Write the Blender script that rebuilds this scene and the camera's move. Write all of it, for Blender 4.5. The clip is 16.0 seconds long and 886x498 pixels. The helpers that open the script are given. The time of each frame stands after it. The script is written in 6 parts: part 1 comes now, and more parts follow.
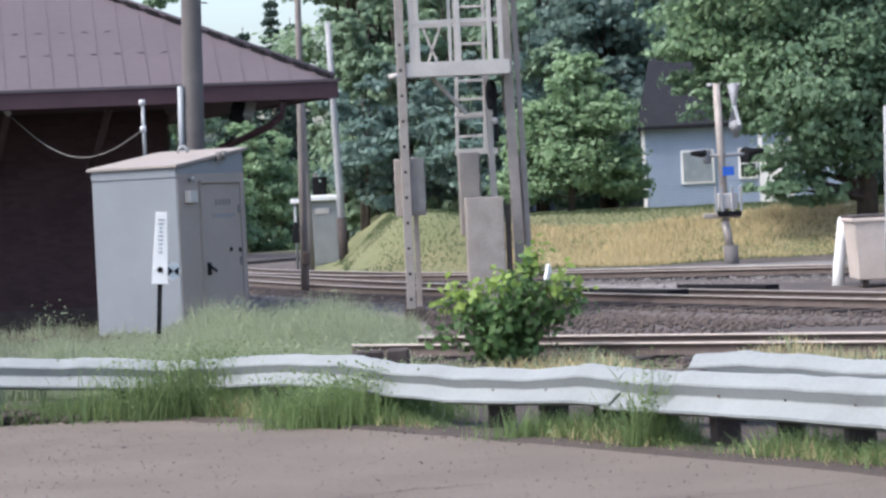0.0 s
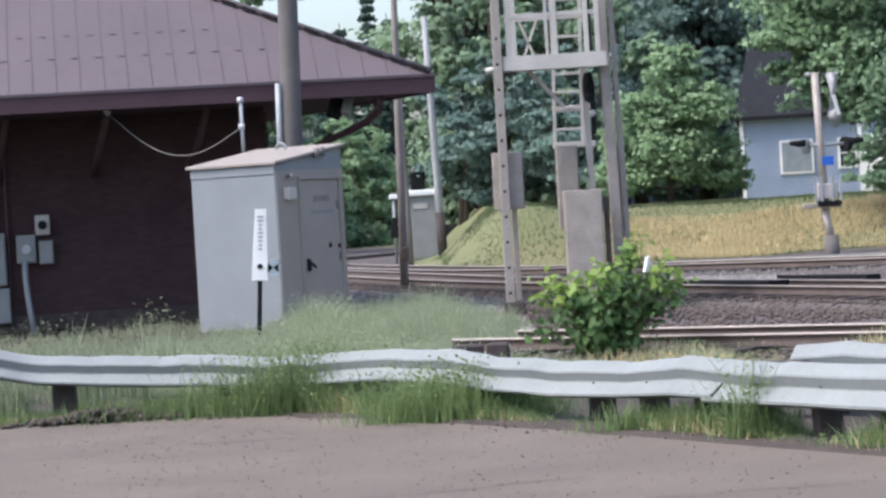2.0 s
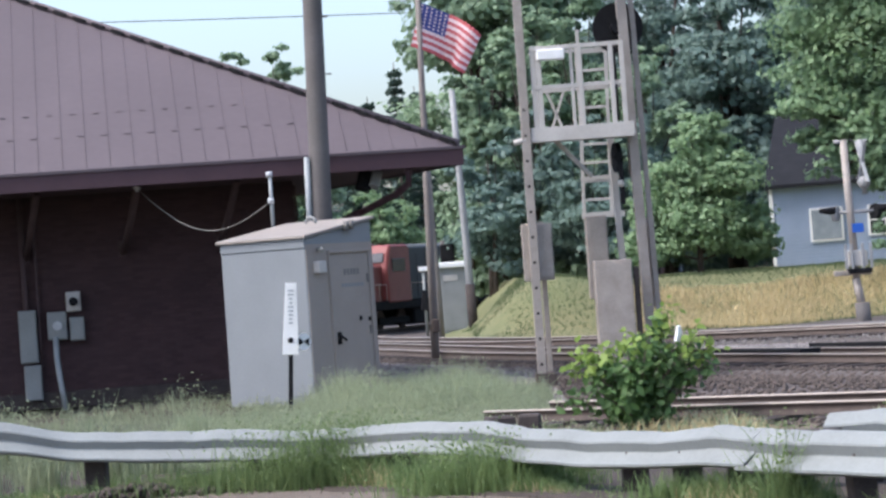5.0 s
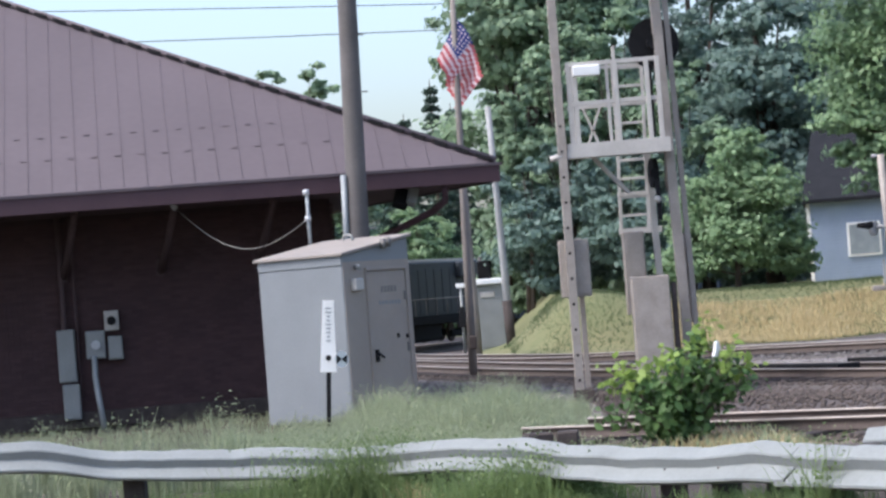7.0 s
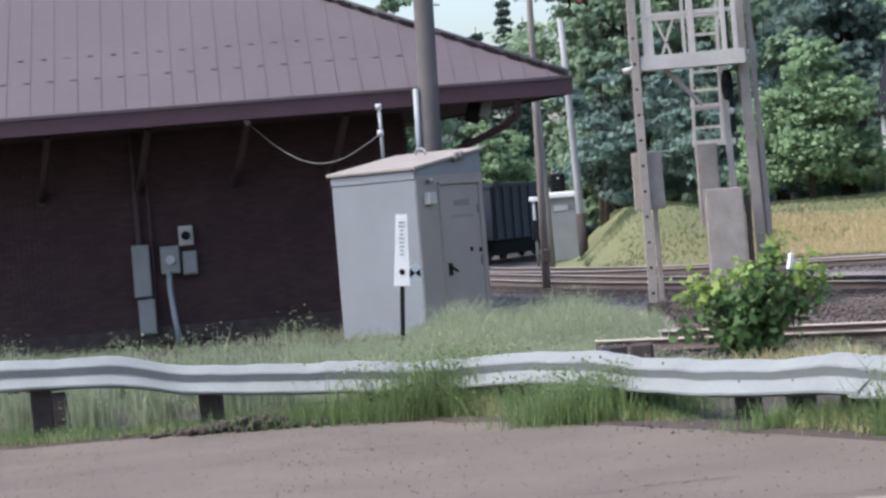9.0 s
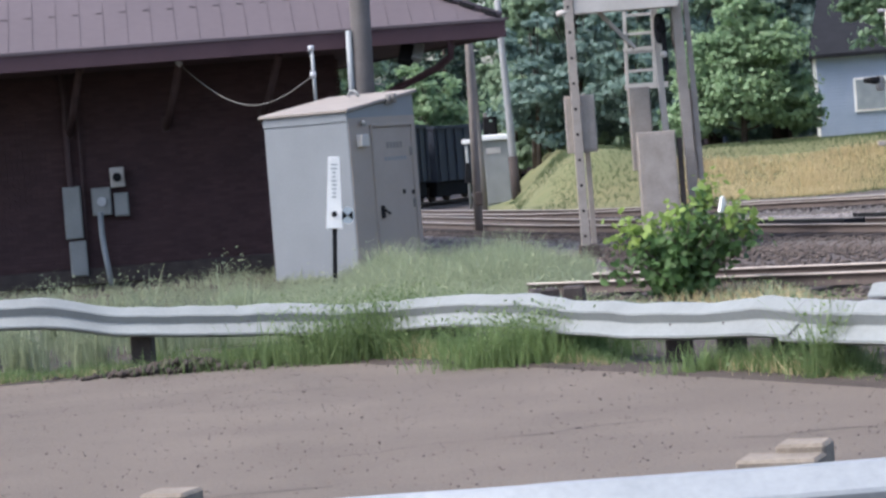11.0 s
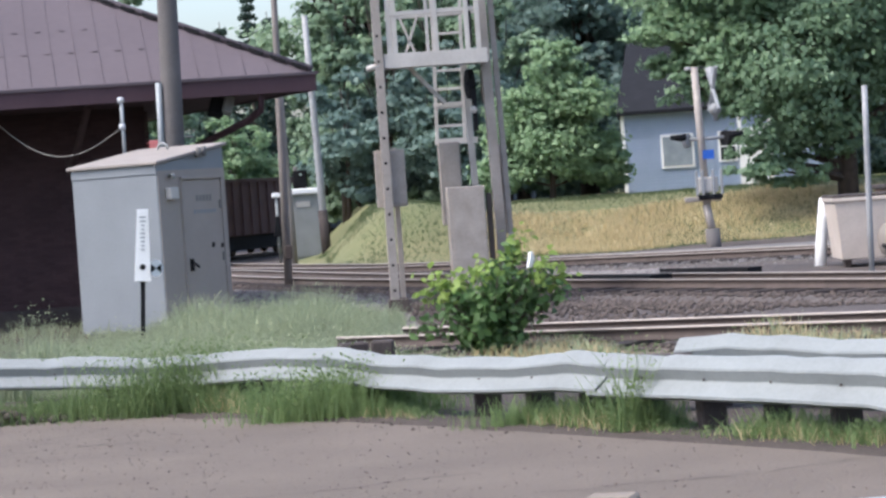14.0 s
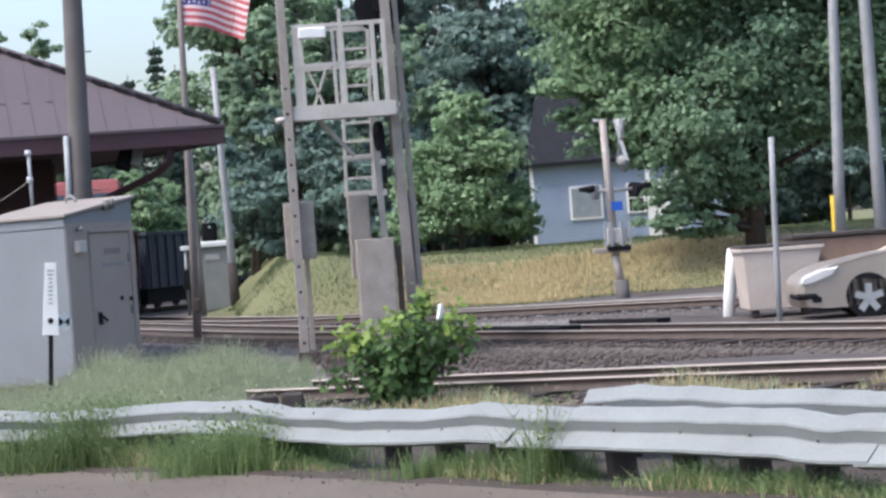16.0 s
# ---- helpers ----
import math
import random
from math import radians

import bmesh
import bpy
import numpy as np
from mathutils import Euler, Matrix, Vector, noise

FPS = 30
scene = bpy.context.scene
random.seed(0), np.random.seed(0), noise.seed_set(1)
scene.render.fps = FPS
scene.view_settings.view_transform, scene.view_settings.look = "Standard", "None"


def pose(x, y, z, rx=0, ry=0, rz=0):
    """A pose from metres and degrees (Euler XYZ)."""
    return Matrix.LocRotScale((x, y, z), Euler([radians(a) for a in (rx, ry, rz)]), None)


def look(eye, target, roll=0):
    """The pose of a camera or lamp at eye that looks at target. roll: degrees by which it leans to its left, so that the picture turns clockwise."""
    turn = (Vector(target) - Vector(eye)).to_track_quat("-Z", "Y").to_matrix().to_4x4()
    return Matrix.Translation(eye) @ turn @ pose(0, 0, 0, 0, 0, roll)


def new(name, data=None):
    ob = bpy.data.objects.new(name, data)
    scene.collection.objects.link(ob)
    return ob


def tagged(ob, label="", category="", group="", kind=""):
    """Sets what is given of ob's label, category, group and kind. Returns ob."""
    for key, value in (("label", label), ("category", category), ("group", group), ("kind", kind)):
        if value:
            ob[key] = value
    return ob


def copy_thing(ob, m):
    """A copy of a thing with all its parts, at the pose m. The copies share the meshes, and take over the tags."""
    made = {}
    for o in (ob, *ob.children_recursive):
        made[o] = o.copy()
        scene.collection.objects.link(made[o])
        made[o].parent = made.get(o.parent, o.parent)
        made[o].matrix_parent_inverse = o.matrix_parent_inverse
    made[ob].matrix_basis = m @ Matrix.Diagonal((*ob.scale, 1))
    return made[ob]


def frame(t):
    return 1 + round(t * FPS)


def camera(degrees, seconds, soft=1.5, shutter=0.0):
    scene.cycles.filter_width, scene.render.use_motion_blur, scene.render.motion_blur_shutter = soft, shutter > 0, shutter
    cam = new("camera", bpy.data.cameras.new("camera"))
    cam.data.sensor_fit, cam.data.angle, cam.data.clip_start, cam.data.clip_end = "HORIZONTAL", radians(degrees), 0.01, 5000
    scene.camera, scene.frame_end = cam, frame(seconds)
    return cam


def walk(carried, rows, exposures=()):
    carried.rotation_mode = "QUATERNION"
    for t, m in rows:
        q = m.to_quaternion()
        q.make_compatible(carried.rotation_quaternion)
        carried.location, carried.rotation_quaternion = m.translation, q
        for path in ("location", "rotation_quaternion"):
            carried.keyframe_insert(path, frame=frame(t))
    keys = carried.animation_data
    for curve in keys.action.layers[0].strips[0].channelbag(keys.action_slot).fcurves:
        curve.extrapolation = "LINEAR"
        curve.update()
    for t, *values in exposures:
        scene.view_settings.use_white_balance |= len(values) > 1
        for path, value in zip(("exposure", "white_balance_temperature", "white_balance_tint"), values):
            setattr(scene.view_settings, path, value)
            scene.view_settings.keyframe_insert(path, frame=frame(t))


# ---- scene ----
# The camera stands still on its feet and is panned by hand: time, yaw, pitch, roll.
cam = camera(20.0, 16.0, soft=2.7)
EYE = 1.9
TURNS = [
    (0.0, -3.780, -1.028, 2.657),
    (0.5, -3.020, -1.109, 2.913),
    (1.0, -2.567, -1.332, 3.060),
    (1.5, -2.059, -1.420, 3.223),
    (2.0, -1.537, -1.047, 3.374),
    (2.5, -1.686, -0.488, 3.406),
    (3.0, -1.754, 0.009, 3.535),
    (3.5, -1.393, 0.197, 3.658),
    (6.0, -0.574, 1.112, 4.184),
    (6.5, -0.284, 1.316, 4.249),
    (7.0, -0.000, 1.086, 4.400),
    (7.5, 0.586, 0.623, 4.462),
    (8.0, 1.371, 0.146, 4.577),
    (8.2, 1.715, -0.048, 4.683),
    (10.3, 1.386, -1.643, 4.771),
    (10.5, 0.971, -1.806, 4.794),
    (11.0, 0.130, -2.186, 4.502),
    (11.5, -0.108, -1.911, 4.367),
    (12.0, -0.553, -1.367, 4.136),
    (12.5, -1.318, -1.253, 4.043),
    (13.0, -2.264, -1.468, 3.976),
    (13.5, -3.318, -1.413, 3.980),
    (14.0, -4.211, -1.279, 4.069),
    (14.5, -4.795, -1.181, 4.152),
    (15.0, -5.315, -0.966, 4.173),
    (15.5, -5.658, -0.458, 4.263),
    (16.0, -6.281, -0.240, 4.250),
]
walk(cam, [(t, pose(0, 0, EYE, 90 + pitch, roll, yaw)) for t, yaw, pitch, roll in TURNS],
     exposures=[(0.0, 1.58, 6030, 12), (3.5, 1.56, 6030, 12), (6.0, 1.46, 6030, 12), (8.0, 1.46, 6030, 12), (10.5, 1.52, 6030, 12), (11.2, 1.52, 6030, 12), (12.0, 1.52, 6030, 12), (13.5, 1.54, 6030, 12), (14.5, 1.52, 6030, 12), (16.0, 1.44, 6030, 12)])

# ---- light: hazy daylight, a high veiled sun from the left ----
SUN_EL, SUN_AZ = radians(56), radians(252)      # azimuth clockwise from +y
world = bpy.data.worlds.new("world")
scene.world = world
world.use_nodes = True
wn = world.node_tree
sky = wn.nodes.new("ShaderNodeTexSky")
sky.sky_type, sky.sun_disc, sky.sun_elevation, sky.sun_rotation = "NISHITA", False, SUN_EL, SUN_AZ
sky.air_density, sky.dust_density, sky.ozone_density = 1.0, 3.7, 0.8
wn.links.new(sky.outputs[0], wn.nodes["Background"].inputs[0])
wn.nodes["Background"].inputs[1].default_value = 0.12
sun = new("sun", bpy.data.lights.new("sun", "SUN"))
sun.data.energy, sun.data.angle, sun.data.color = 1.25, radians(15.0), (1.0, 0.95, 0.88)
sun_from = Vector((math.sin(SUN_AZ) * math.cos(SUN_EL), math.cos(SUN_AZ) * math.cos(SUN_EL), math.sin(SUN_EL)))
sun.matrix_world = look(sun_from * 200, (0, 0, 0))


# ---- materials ----
def material(name, color, color2=None, rough=0.8, metal=0.0, scale=6.0, fine=60.0, bump=0.15, amount=0.5, spec=0.3, vary=0.0, glow=0.0):
    """A surface of two tones mixed by coarse and fine noise, with fine relief; vary: difference from object to object."""
    m = bpy.data.materials.new(name)
    m.use_nodes = True
    n, l = m.node_tree.nodes, m.node_tree.links
    b = n["Principled BSDF"]
    b.inputs["Roughness"].default_value, b.inputs["Metallic"].default_value = rough, metal
    b.inputs["Specular IOR Level"].default_value = spec
    color2 = color2 or tuple(c * 0.7 for c in color)
    co = n.new("ShaderNodeTexCoord")
    big, small = n.new("ShaderNodeTexNoise"), n.new("ShaderNodeTexNoise")
    big.inputs["Scale"].default_value, small.inputs["Scale"].default_value = scale, fine
    big.inputs["Detail"].default_value, small.inputs["Detail"].default_value = 5, 3
    for t in (big, small):
        l.new(co.outputs["Object"], t.inputs["Vector"])
    add = n.new("ShaderNodeMath")
    add.operation = "MULTIPLY_ADD"
    l.new(big.outputs[0], add.inputs[0])
    add.inputs[1].default_value = 0.65
    half = n.new("ShaderNodeMath")
    half.operation = "MULTIPLY"
    half.inputs[1].default_value = 0.35
    l.new(small.outputs[0], half.inputs[0])
    l.new(half.outputs[0], add.inputs[2])
    ramp = n.new("ShaderNodeMapRange")
    ramp.inputs["From Min"].default_value, ramp.inputs["From Max"].default_value = 0.5 - amount * 0.4, 0.5 + amount * 0.4
    l.new(add.outputs[0], ramp.inputs[0])
    mix = n.new("ShaderNodeMix")
    mix.data_type = "RGBA"
    mix.inputs[6].default_value, mix.inputs[7].default_value = (*color2, 1), (*color, 1)
    l.new(ramp.outputs[0], mix.inputs[0])
    out = mix.outputs[2]
    if vary:
        info, geo = n.new("ShaderNodeObjectInfo"), n.new("ShaderNodeNewGeometry")
        s = n.new("ShaderNodeMath")
        s.operation = "ADD"
        l.new(info.outputs["Random"], s.inputs[0])
        l.new(geo.outputs["Random Per Island"], s.inputs[1])
        r = n.new("ShaderNodeMapRange")
        r.inputs["From Max"].default_value = 2.0
        r.inputs["To Min"].default_value, r.inputs["To Max"].default_value = 1 - vary, 1 + vary
        l.new(s.outputs[0], r.inputs[0])
        h = n.new("ShaderNodeHueSaturation")
        l.new(r.outputs[0], h.inputs["Value"])
        l.new(out, h.inputs["Color"])
        out = h.outputs[0]
    l.new(out, b.inputs["Base Color"])
    if bump:
        bp = n.new("ShaderNodeBump")
        bp.inputs["Strength"].default_value, bp.inputs["Distance"].default_value = bump, 0.02
        l.new(small.outputs[0], bp.inputs["Height"])
        l.new(bp.outputs[0], b.inputs["Normal"])
    if glow:
        b.inputs["Emission Color"].default_value = (*color, 1)
        b.inputs["Emission Strength"].default_value = glow
    return m


def leaf_material(name, color, color2, vary=0.18, scale=0.35):
    m = material(name, color, color2, rough=0.6, scale=scale, fine=4, bump=0, amount=0.6, spec=0.25, vary=vary)
    b = m.node_tree.nodes["Principled BSDF"]
    b.inputs["Transmission Weight"].default_value = 0.0
    b.inputs["Subsurface Weight"].default_value = 0.0
    n, l = m.node_tree.nodes, m.node_tree.links
    b.inputs["Roughness"].default_value = 0.5
    tr, ms = n.new("ShaderNodeBsdfTranslucent"), n.new("ShaderNodeMixShader")
    l.new(b.inputs["Base Color"].links[0].from_socket, tr.inputs[0])
    ms.inputs[0].default_value = 0.45
    l.new(b.outputs[0], ms.inputs[1])
    l.new(tr.outputs[0], ms.inputs[2])
    l.new(ms.outputs[0], n["Material Output"].inputs[0])
    return m


M = {
    "asphalt": material("asphalt", (0.165, 0.137, 0.112), (0.09, 0.074, 0.061), 0.95, scale=0.7, fine=30, bump=1.0, amount=0.75),
    "road": material("road", (0.2, 0.19, 0.18), (0.14, 0.132, 0.125), 0.95, scale=0.4, fine=20),
    "gravel": material("gravel", (0.108, 0.09, 0.082), (0.047, 0.039, 0.036), 0.95, scale=1.2, fine=14, bump=0.7, amount=0.7),
    "ballast": material("ballast", (0.135, 0.115, 0.103), (0.055, 0.047, 0.043), 0.95, scale=3, fine=16, bump=1.0, amount=0.6),
    "dirty_ballast": material("dirty_ballast", (0.2, 0.155, 0.125), (0.07, 0.055, 0.05), 0.95, scale=2, fine=14, bump=1.0, amount=0.6),
    "stone": material("stone", (0.27, 0.25, 0.24), (0.12, 0.11, 0.105), 0.95, scale=8, fine=60, vary=0.5),
    "stone_dark": material("stone_dark", (0.15, 0.12, 0.1), (0.06, 0.05, 0.045), 0.95, scale=8, fine=60, vary=0.5),
    "pole_grey": material("pole_grey", (0.33, 0.335, 0.34), (0.25, 0.25, 0.25), 0.7, 0.1, scale=3, fine=25),
    "crack": material("crack", (0.06, 0.05, 0.045), (0.045, 0.038, 0.034), 0.95),
    "stone_brown": material("stone_brown", (0.115, 0.092, 0.08), (0.052, 0.042, 0.037), 0.95, scale=8, fine=60, vary=0.5),
    "soil": material("soil", (0.075, 0.06, 0.05), (0.035, 0.028, 0.024), 0.95, scale=2, fine=20, bump=1.0),
    "turf": material("turf", (0.085, 0.115, 0.045), (0.19, 0.165, 0.085), 0.95, scale=0.25, fine=3, bump=0.6, amount=0.7),
    "metal_roof": material("metal_roof", (0.122, 0.1, 0.11), (0.092, 0.076, 0.084), 0.7, 0.0, scale=0.5, fine=7, bump=0.06, spec=0.2, amount=0.7),
    "maroon": material("maroon", (0.075, 0.042, 0.05), (0.058, 0.032, 0.04), 0.6, scale=2, fine=20),
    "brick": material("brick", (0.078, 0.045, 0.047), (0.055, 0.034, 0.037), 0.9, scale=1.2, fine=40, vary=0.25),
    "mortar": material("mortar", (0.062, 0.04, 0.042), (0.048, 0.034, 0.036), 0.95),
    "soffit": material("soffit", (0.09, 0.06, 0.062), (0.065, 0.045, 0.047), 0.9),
    # Shed paint, its bluish tone standing for skylight on the left face.
    "shed_cool_tone": material("shed_cool_tone", (0.215, 0.232, 0.249), (0.172, 0.187, 0.203), 0.5, 0.0, scale=1.2, fine=30, bump=0.03, spec=0.4),
    "shed_roof": material("shed_roof", (0.29, 0.26, 0.235), (0.23, 0.205, 0.185), 0.75, scale=2, fine=30),
    "grey_paint": material("grey_paint", (0.27, 0.28, 0.275), (0.21, 0.215, 0.21), 0.55, scale=2, fine=25, bump=0.05),
    "light_paint": material("light_paint", (0.5, 0.475, 0.44), (0.4, 0.375, 0.345), 0.6, scale=3, fine=25, bump=0.05),
    "tower_steel": material("tower_steel", (0.36, 0.32, 0.285), (0.25, 0.22, 0.195), 0.6, 0.1, scale=4, fine=25, bump=0.1),
    "galv": material("galv", (0.245, 0.265, 0.262), (0.155, 0.165, 0.163), 0.8, 0.0, scale=2.0, fine=30, bump=0.12, amount=0.8, spec=0.3),
    "galv_old": material("galv_old", (0.34, 0.36, 0.37), (0.24, 0.26, 0.27), 0.6, 0.3, scale=2.5, fine=30, bump=0.12),
    "wood_pole": material("wood_pole", (0.155, 0.142, 0.138), (0.1, 0.092, 0.088), 0.9, scale=2, fine=30, bump=0.3),
    "wood_grey": material("wood_grey", (0.27, 0.235, 0.19), (0.15, 0.125, 0.1), 0.9, scale=6, fine=50, bump=0.4),
    "wood_dark": material("wood_dark", (0.075, 0.06, 0.055), (0.035, 0.03, 0.028), 0.9, scale=5, fine=40, bump=0.4),
    "rail_rust": material("rail_rust", (0.1, 0.078, 0.068), (0.06, 0.047, 0.042), 0.8, 0.2, scale=5, fine=40),
    "rail_head": material("rail_head", (0.36, 0.32, 0.29), (0.27, 0.235, 0.21), 0.5, 0.4, scale=3, fine=30, bump=0.02),
    "white": material("white", (0.8, 0.8, 0.79), (0.7, 0.7, 0.68), 0.6, scale=4, fine=30),
    "black": material("black", (0.018, 0.018, 0.02), (0.01, 0.01, 0.011), 0.8, scale=4, fine=30, spec=0.1),
    "ink": material("ink", (0.2, 0.19, 0.18), (0.15, 0.14, 0.13), 0.7),
    "siding": material("siding", (0.36, 0.43, 0.56), (0.31, 0.38, 0.5), 0.7, scale=2, fine=20),
    "shingle": material("shingle", (0.024, 0.025, 0.029), (0.016, 0.017, 0.02), 0.95, scale=3, fine=20, spec=0.1),
    "window_glass": material("window_glass", (0.05, 0.055, 0.06), (0.03, 0.03, 0.035), 0.08, 0, bump=0, spec=0.8),
    "bark": material("bark", (0.11, 0.085, 0.07), (0.05, 0.04, 0.034), 0.95, scale=4, fine=25, bump=0.6),
    "dumpster": material("dumpster", (0.55, 0.48, 0.42), (0.43, 0.37, 0.32), 0.65, scale=2, fine=20, bump=0.08),
    "car_paint": material("car_paint", (0.33, 0.29, 0.25), (0.31, 0.27, 0.235), 0.3, 0.25, bump=0, spec=0.6),
    "tyre": material("tyre", (0.03, 0.03, 0.03), (0.02, 0.02, 0.02), 0.9),
    "alloy": material("alloy", (0.6, 0.6, 0.6), (0.5, 0.5, 0.5), 0.35, 0.8, bump=0),
    "lamp_glass": material("lamp_glass", (0.75, 0.75, 0.73), (0.6, 0.6, 0.6), 0.15, 0.2, bump=0, spec=0.7),
    # Red dulled so that its colour carries the haze of the distance.
    "hazed_red_paint": material("hazed_red_paint", (0.25, 0.07, 0.066), (0.19, 0.055, 0.052), 0.5, scale=2, fine=20, bump=0.05),
    "dark_blue": material("dark_blue", (0.045, 0.057, 0.08), (0.034, 0.042, 0.06), 0.65, scale=1.5, fine=15),
    "car_brown": material("car_brown", (0.12, 0.068, 0.062), (0.08, 0.047, 0.044), 0.8, scale=1.5, fine=15),
    "headlight": material("headlight", (1.0, 0.9, 0.72), (1.0, 0.88, 0.7), 0.3, bump=0, glow=14.0),
    "flag_red": material("flag_red", (0.55, 0.13, 0.14), (0.48, 0.11, 0.12), 0.85, scale=3, fine=40),
    # Pink in the white stands for light shining through the red cloth.
    "flag_pinkish_white": material("flag_pinkish_white", (0.78, 0.62, 0.62), (0.7, 0.55, 0.55), 0.85, scale=3, fine=40),
    "flag_blue": material("flag_blue", (0.06, 0.08, 0.25), (0.05, 0.06, 0.2), 0.85, scale=3, fine=40),
    "blue_sign": material("blue_sign", (0.03, 0.12, 0.5), (0.025, 0.1, 0.42), 0.6),
    "yellow": material("yellow", (0.6, 0.42, 0.05), (0.5, 0.34, 0.04), 0.7),
    "orange_rust": material("orange_rust", (0.3, 0.21, 0.16), (0.22, 0.14, 0.1), 0.9, scale=3, fine=20),
    "insulator": material("insulator", (0.5, 0.52, 0.53), (0.4, 0.4, 0.42), 0.4),
    # The four tree leaf colours are paled and blued to carry distance haze.
    "leaf_dark_hazed": leaf_material("leaf_dark_hazed", (0.195, 0.275, 0.23), (0.145, 0.215, 0.19)),
    "leaf_mid_hazed": leaf_material("leaf_mid_hazed", (0.27, 0.365, 0.225), (0.19, 0.275, 0.185)),
    # Its two patchy tones also stand for lit and shaded clumps.
    "leaf_maple_hazed": leaf_material("leaf_maple_hazed", (0.28, 0.39, 0.19), (0.125, 0.205, 0.15), 0.25, 0.22),
    "leaf_light_hazed": leaf_material("leaf_light_hazed", (0.29, 0.4, 0.21), (0.19, 0.285, 0.165)),
    "leaf_bush": leaf_material("leaf_bush", (0.17, 0.28, 0.1), (0.085, 0.165, 0.06), 0.5, 3.0),
    # New-growth green, brightened to stand for light on the shoot tips.
    "leaf_young_lit": leaf_material("leaf_young_lit", (0.31, 0.41, 0.1), (0.2, 0.3, 0.08), 0.25, 3.0),
    # Tan copy of the shed paint, warmed for light on the right face.
    "shed_warm_tone": material("shed_warm_tone", (0.33, 0.287, 0.253), (0.27, 0.235, 0.208), 0.65, 0.0, scale=1.6, fine=22, bump=0.05, amount=0.7),
    # Pale blue-grey base colour stands for the sky reflected in the glass.
    "sky_tinted_pane": material("sky_tinted_pane", (0.3, 0.34, 0.37), (0.2, 0.23, 0.26), 0.1, 0, scale=1.0, fine=4, bump=0, spec=0.6),
    # Dark grey puts the shade on the hood's sides into its colour.
    "hood_shade_grey": material("hood_shade_grey", (0.042, 0.05, 0.06), (0.03, 0.036, 0.044), 0.6, scale=0.8, fine=9),
    "flagpole_wood": material("flagpole_wood", (0.25, 0.22, 0.2), (0.17, 0.15, 0.135), 0.85, scale=2, fine=30, bump=0.2),
    "needles": leaf_material("needles", (0.09, 0.13, 0.1), (0.06, 0.095, 0.075)),
    "grass_green": leaf_material("grass_green", (0.2, 0.27, 0.11), (0.13, 0.19, 0.075), 0.4, 0.8),
    "grass_pale": leaf_material("grass_pale", (0.34, 0.38, 0.245), (0.26, 0.3, 0.185), 0.35, 0.8),
    "grass_bank": leaf_material("grass_bank", (0.075, 0.115, 0.05), (0.12, 0.135, 0.07), 0.2, 0.3),
    "grass_dry": leaf_material("grass_dry", (0.58, 0.49, 0.29), (0.47, 0.385, 0.215), 0.2, 0.8),
}


# ---- builders ----
def box(bm, centre, size, rot=None):
    m = Matrix.Translation(centre) @ (rot.to_4x4() if rot is not None else Matrix()) @ Matrix.Diagonal((*size, 1))
    return bmesh.ops.create_cube(bm, size=1, matrix=m)["verts"]


def tube(bm, points, radius, seg=8, end_radius=None):
    """A round bar through the points; the radius runs evenly to end_radius."""
    pts = [Vector(p) for p in points]
    rings, n = [], len(pts)
    for i, p in enumerate(pts):
        d = (pts[min(i + 1, n - 1)] - pts[max(i - 1, 0)]).normalized()
        side = d.cross(Vector((0, 0, 1)) if abs(d.z) < 0.95 else Vector((1, 0, 0))).normalized()
        up = side.cross(d)
        r = radius + ((end_radius if end_radius is not None else radius) - radius) * i / max(1, n - 1)
        rings.append([bm.verts.new(p + r * (math.cos(a) * side + math.sin(a) * up)) for a in [2 * math.pi * k / seg for k in range(seg)]])
    for a, b in zip(rings, rings[1:]):
        for k in range(seg):
            bm.faces.new((a[k], a[(k + 1) % seg], b[(k + 1) % seg], b[k])).smooth = True
    bm.faces.new(rings[0][::-1])
    bm.faces.new(rings[-1])


def prism(bm, outline, y0, y1, axis="y"):
    """Extrudes an outline of (a, b) pairs along an axis; a, b are the other two axes in order."""
    def at(a, b, c):
        return {"y": (a, c, b), "x": (c, a, b), "z": (a, b, c)}[axis]
    lo = [bm.verts.new(at(a, b, y0)) for a, b in outline]
    hi = [bm.verts.new(at(a, b, y1)) for a, b in outline]
    bm.faces.new(lo)
    bm.faces.new(hi[::-1])
    for i in range(len(lo)):
        j = (i + 1) % len(lo)
        bm.faces.new((lo[i], hi[i], hi[j], lo[j]))


def finish(bm, material_, bevel=0.0):
    if bevel:
        bmesh.ops.bevel(bm, geom=bm.edges[:], offset=bevel, segments=1, affect="EDGES", clamp_overlap=True)
    bmesh.ops.recalc_face_normals(bm, faces=bm.faces[:])
    me = bpy.data.meshes.new("mesh")
    bm.to_mesh(me)
    bm.free()
    me.materials.append(material_)
    return me


def part(name, bm, material_, parent, label="", bevel=0.0):
    ob = new(name, finish(bm, material_, bevel))
    ob.parent = parent
    if label:
        tagged(ob, label)
    return ob


def solid(name, bm, material_, label, category="", kind="", bevel=0.0):
    return tagged(new(name, finish(bm, material_, bevel)), label, category, kind=kind)


def thing(name, m, label, category, group=""):
    ob = new(name)
    ob.matrix_basis = m
    return tagged(ob, label, category, group)


def bms():
    return bmesh.new()


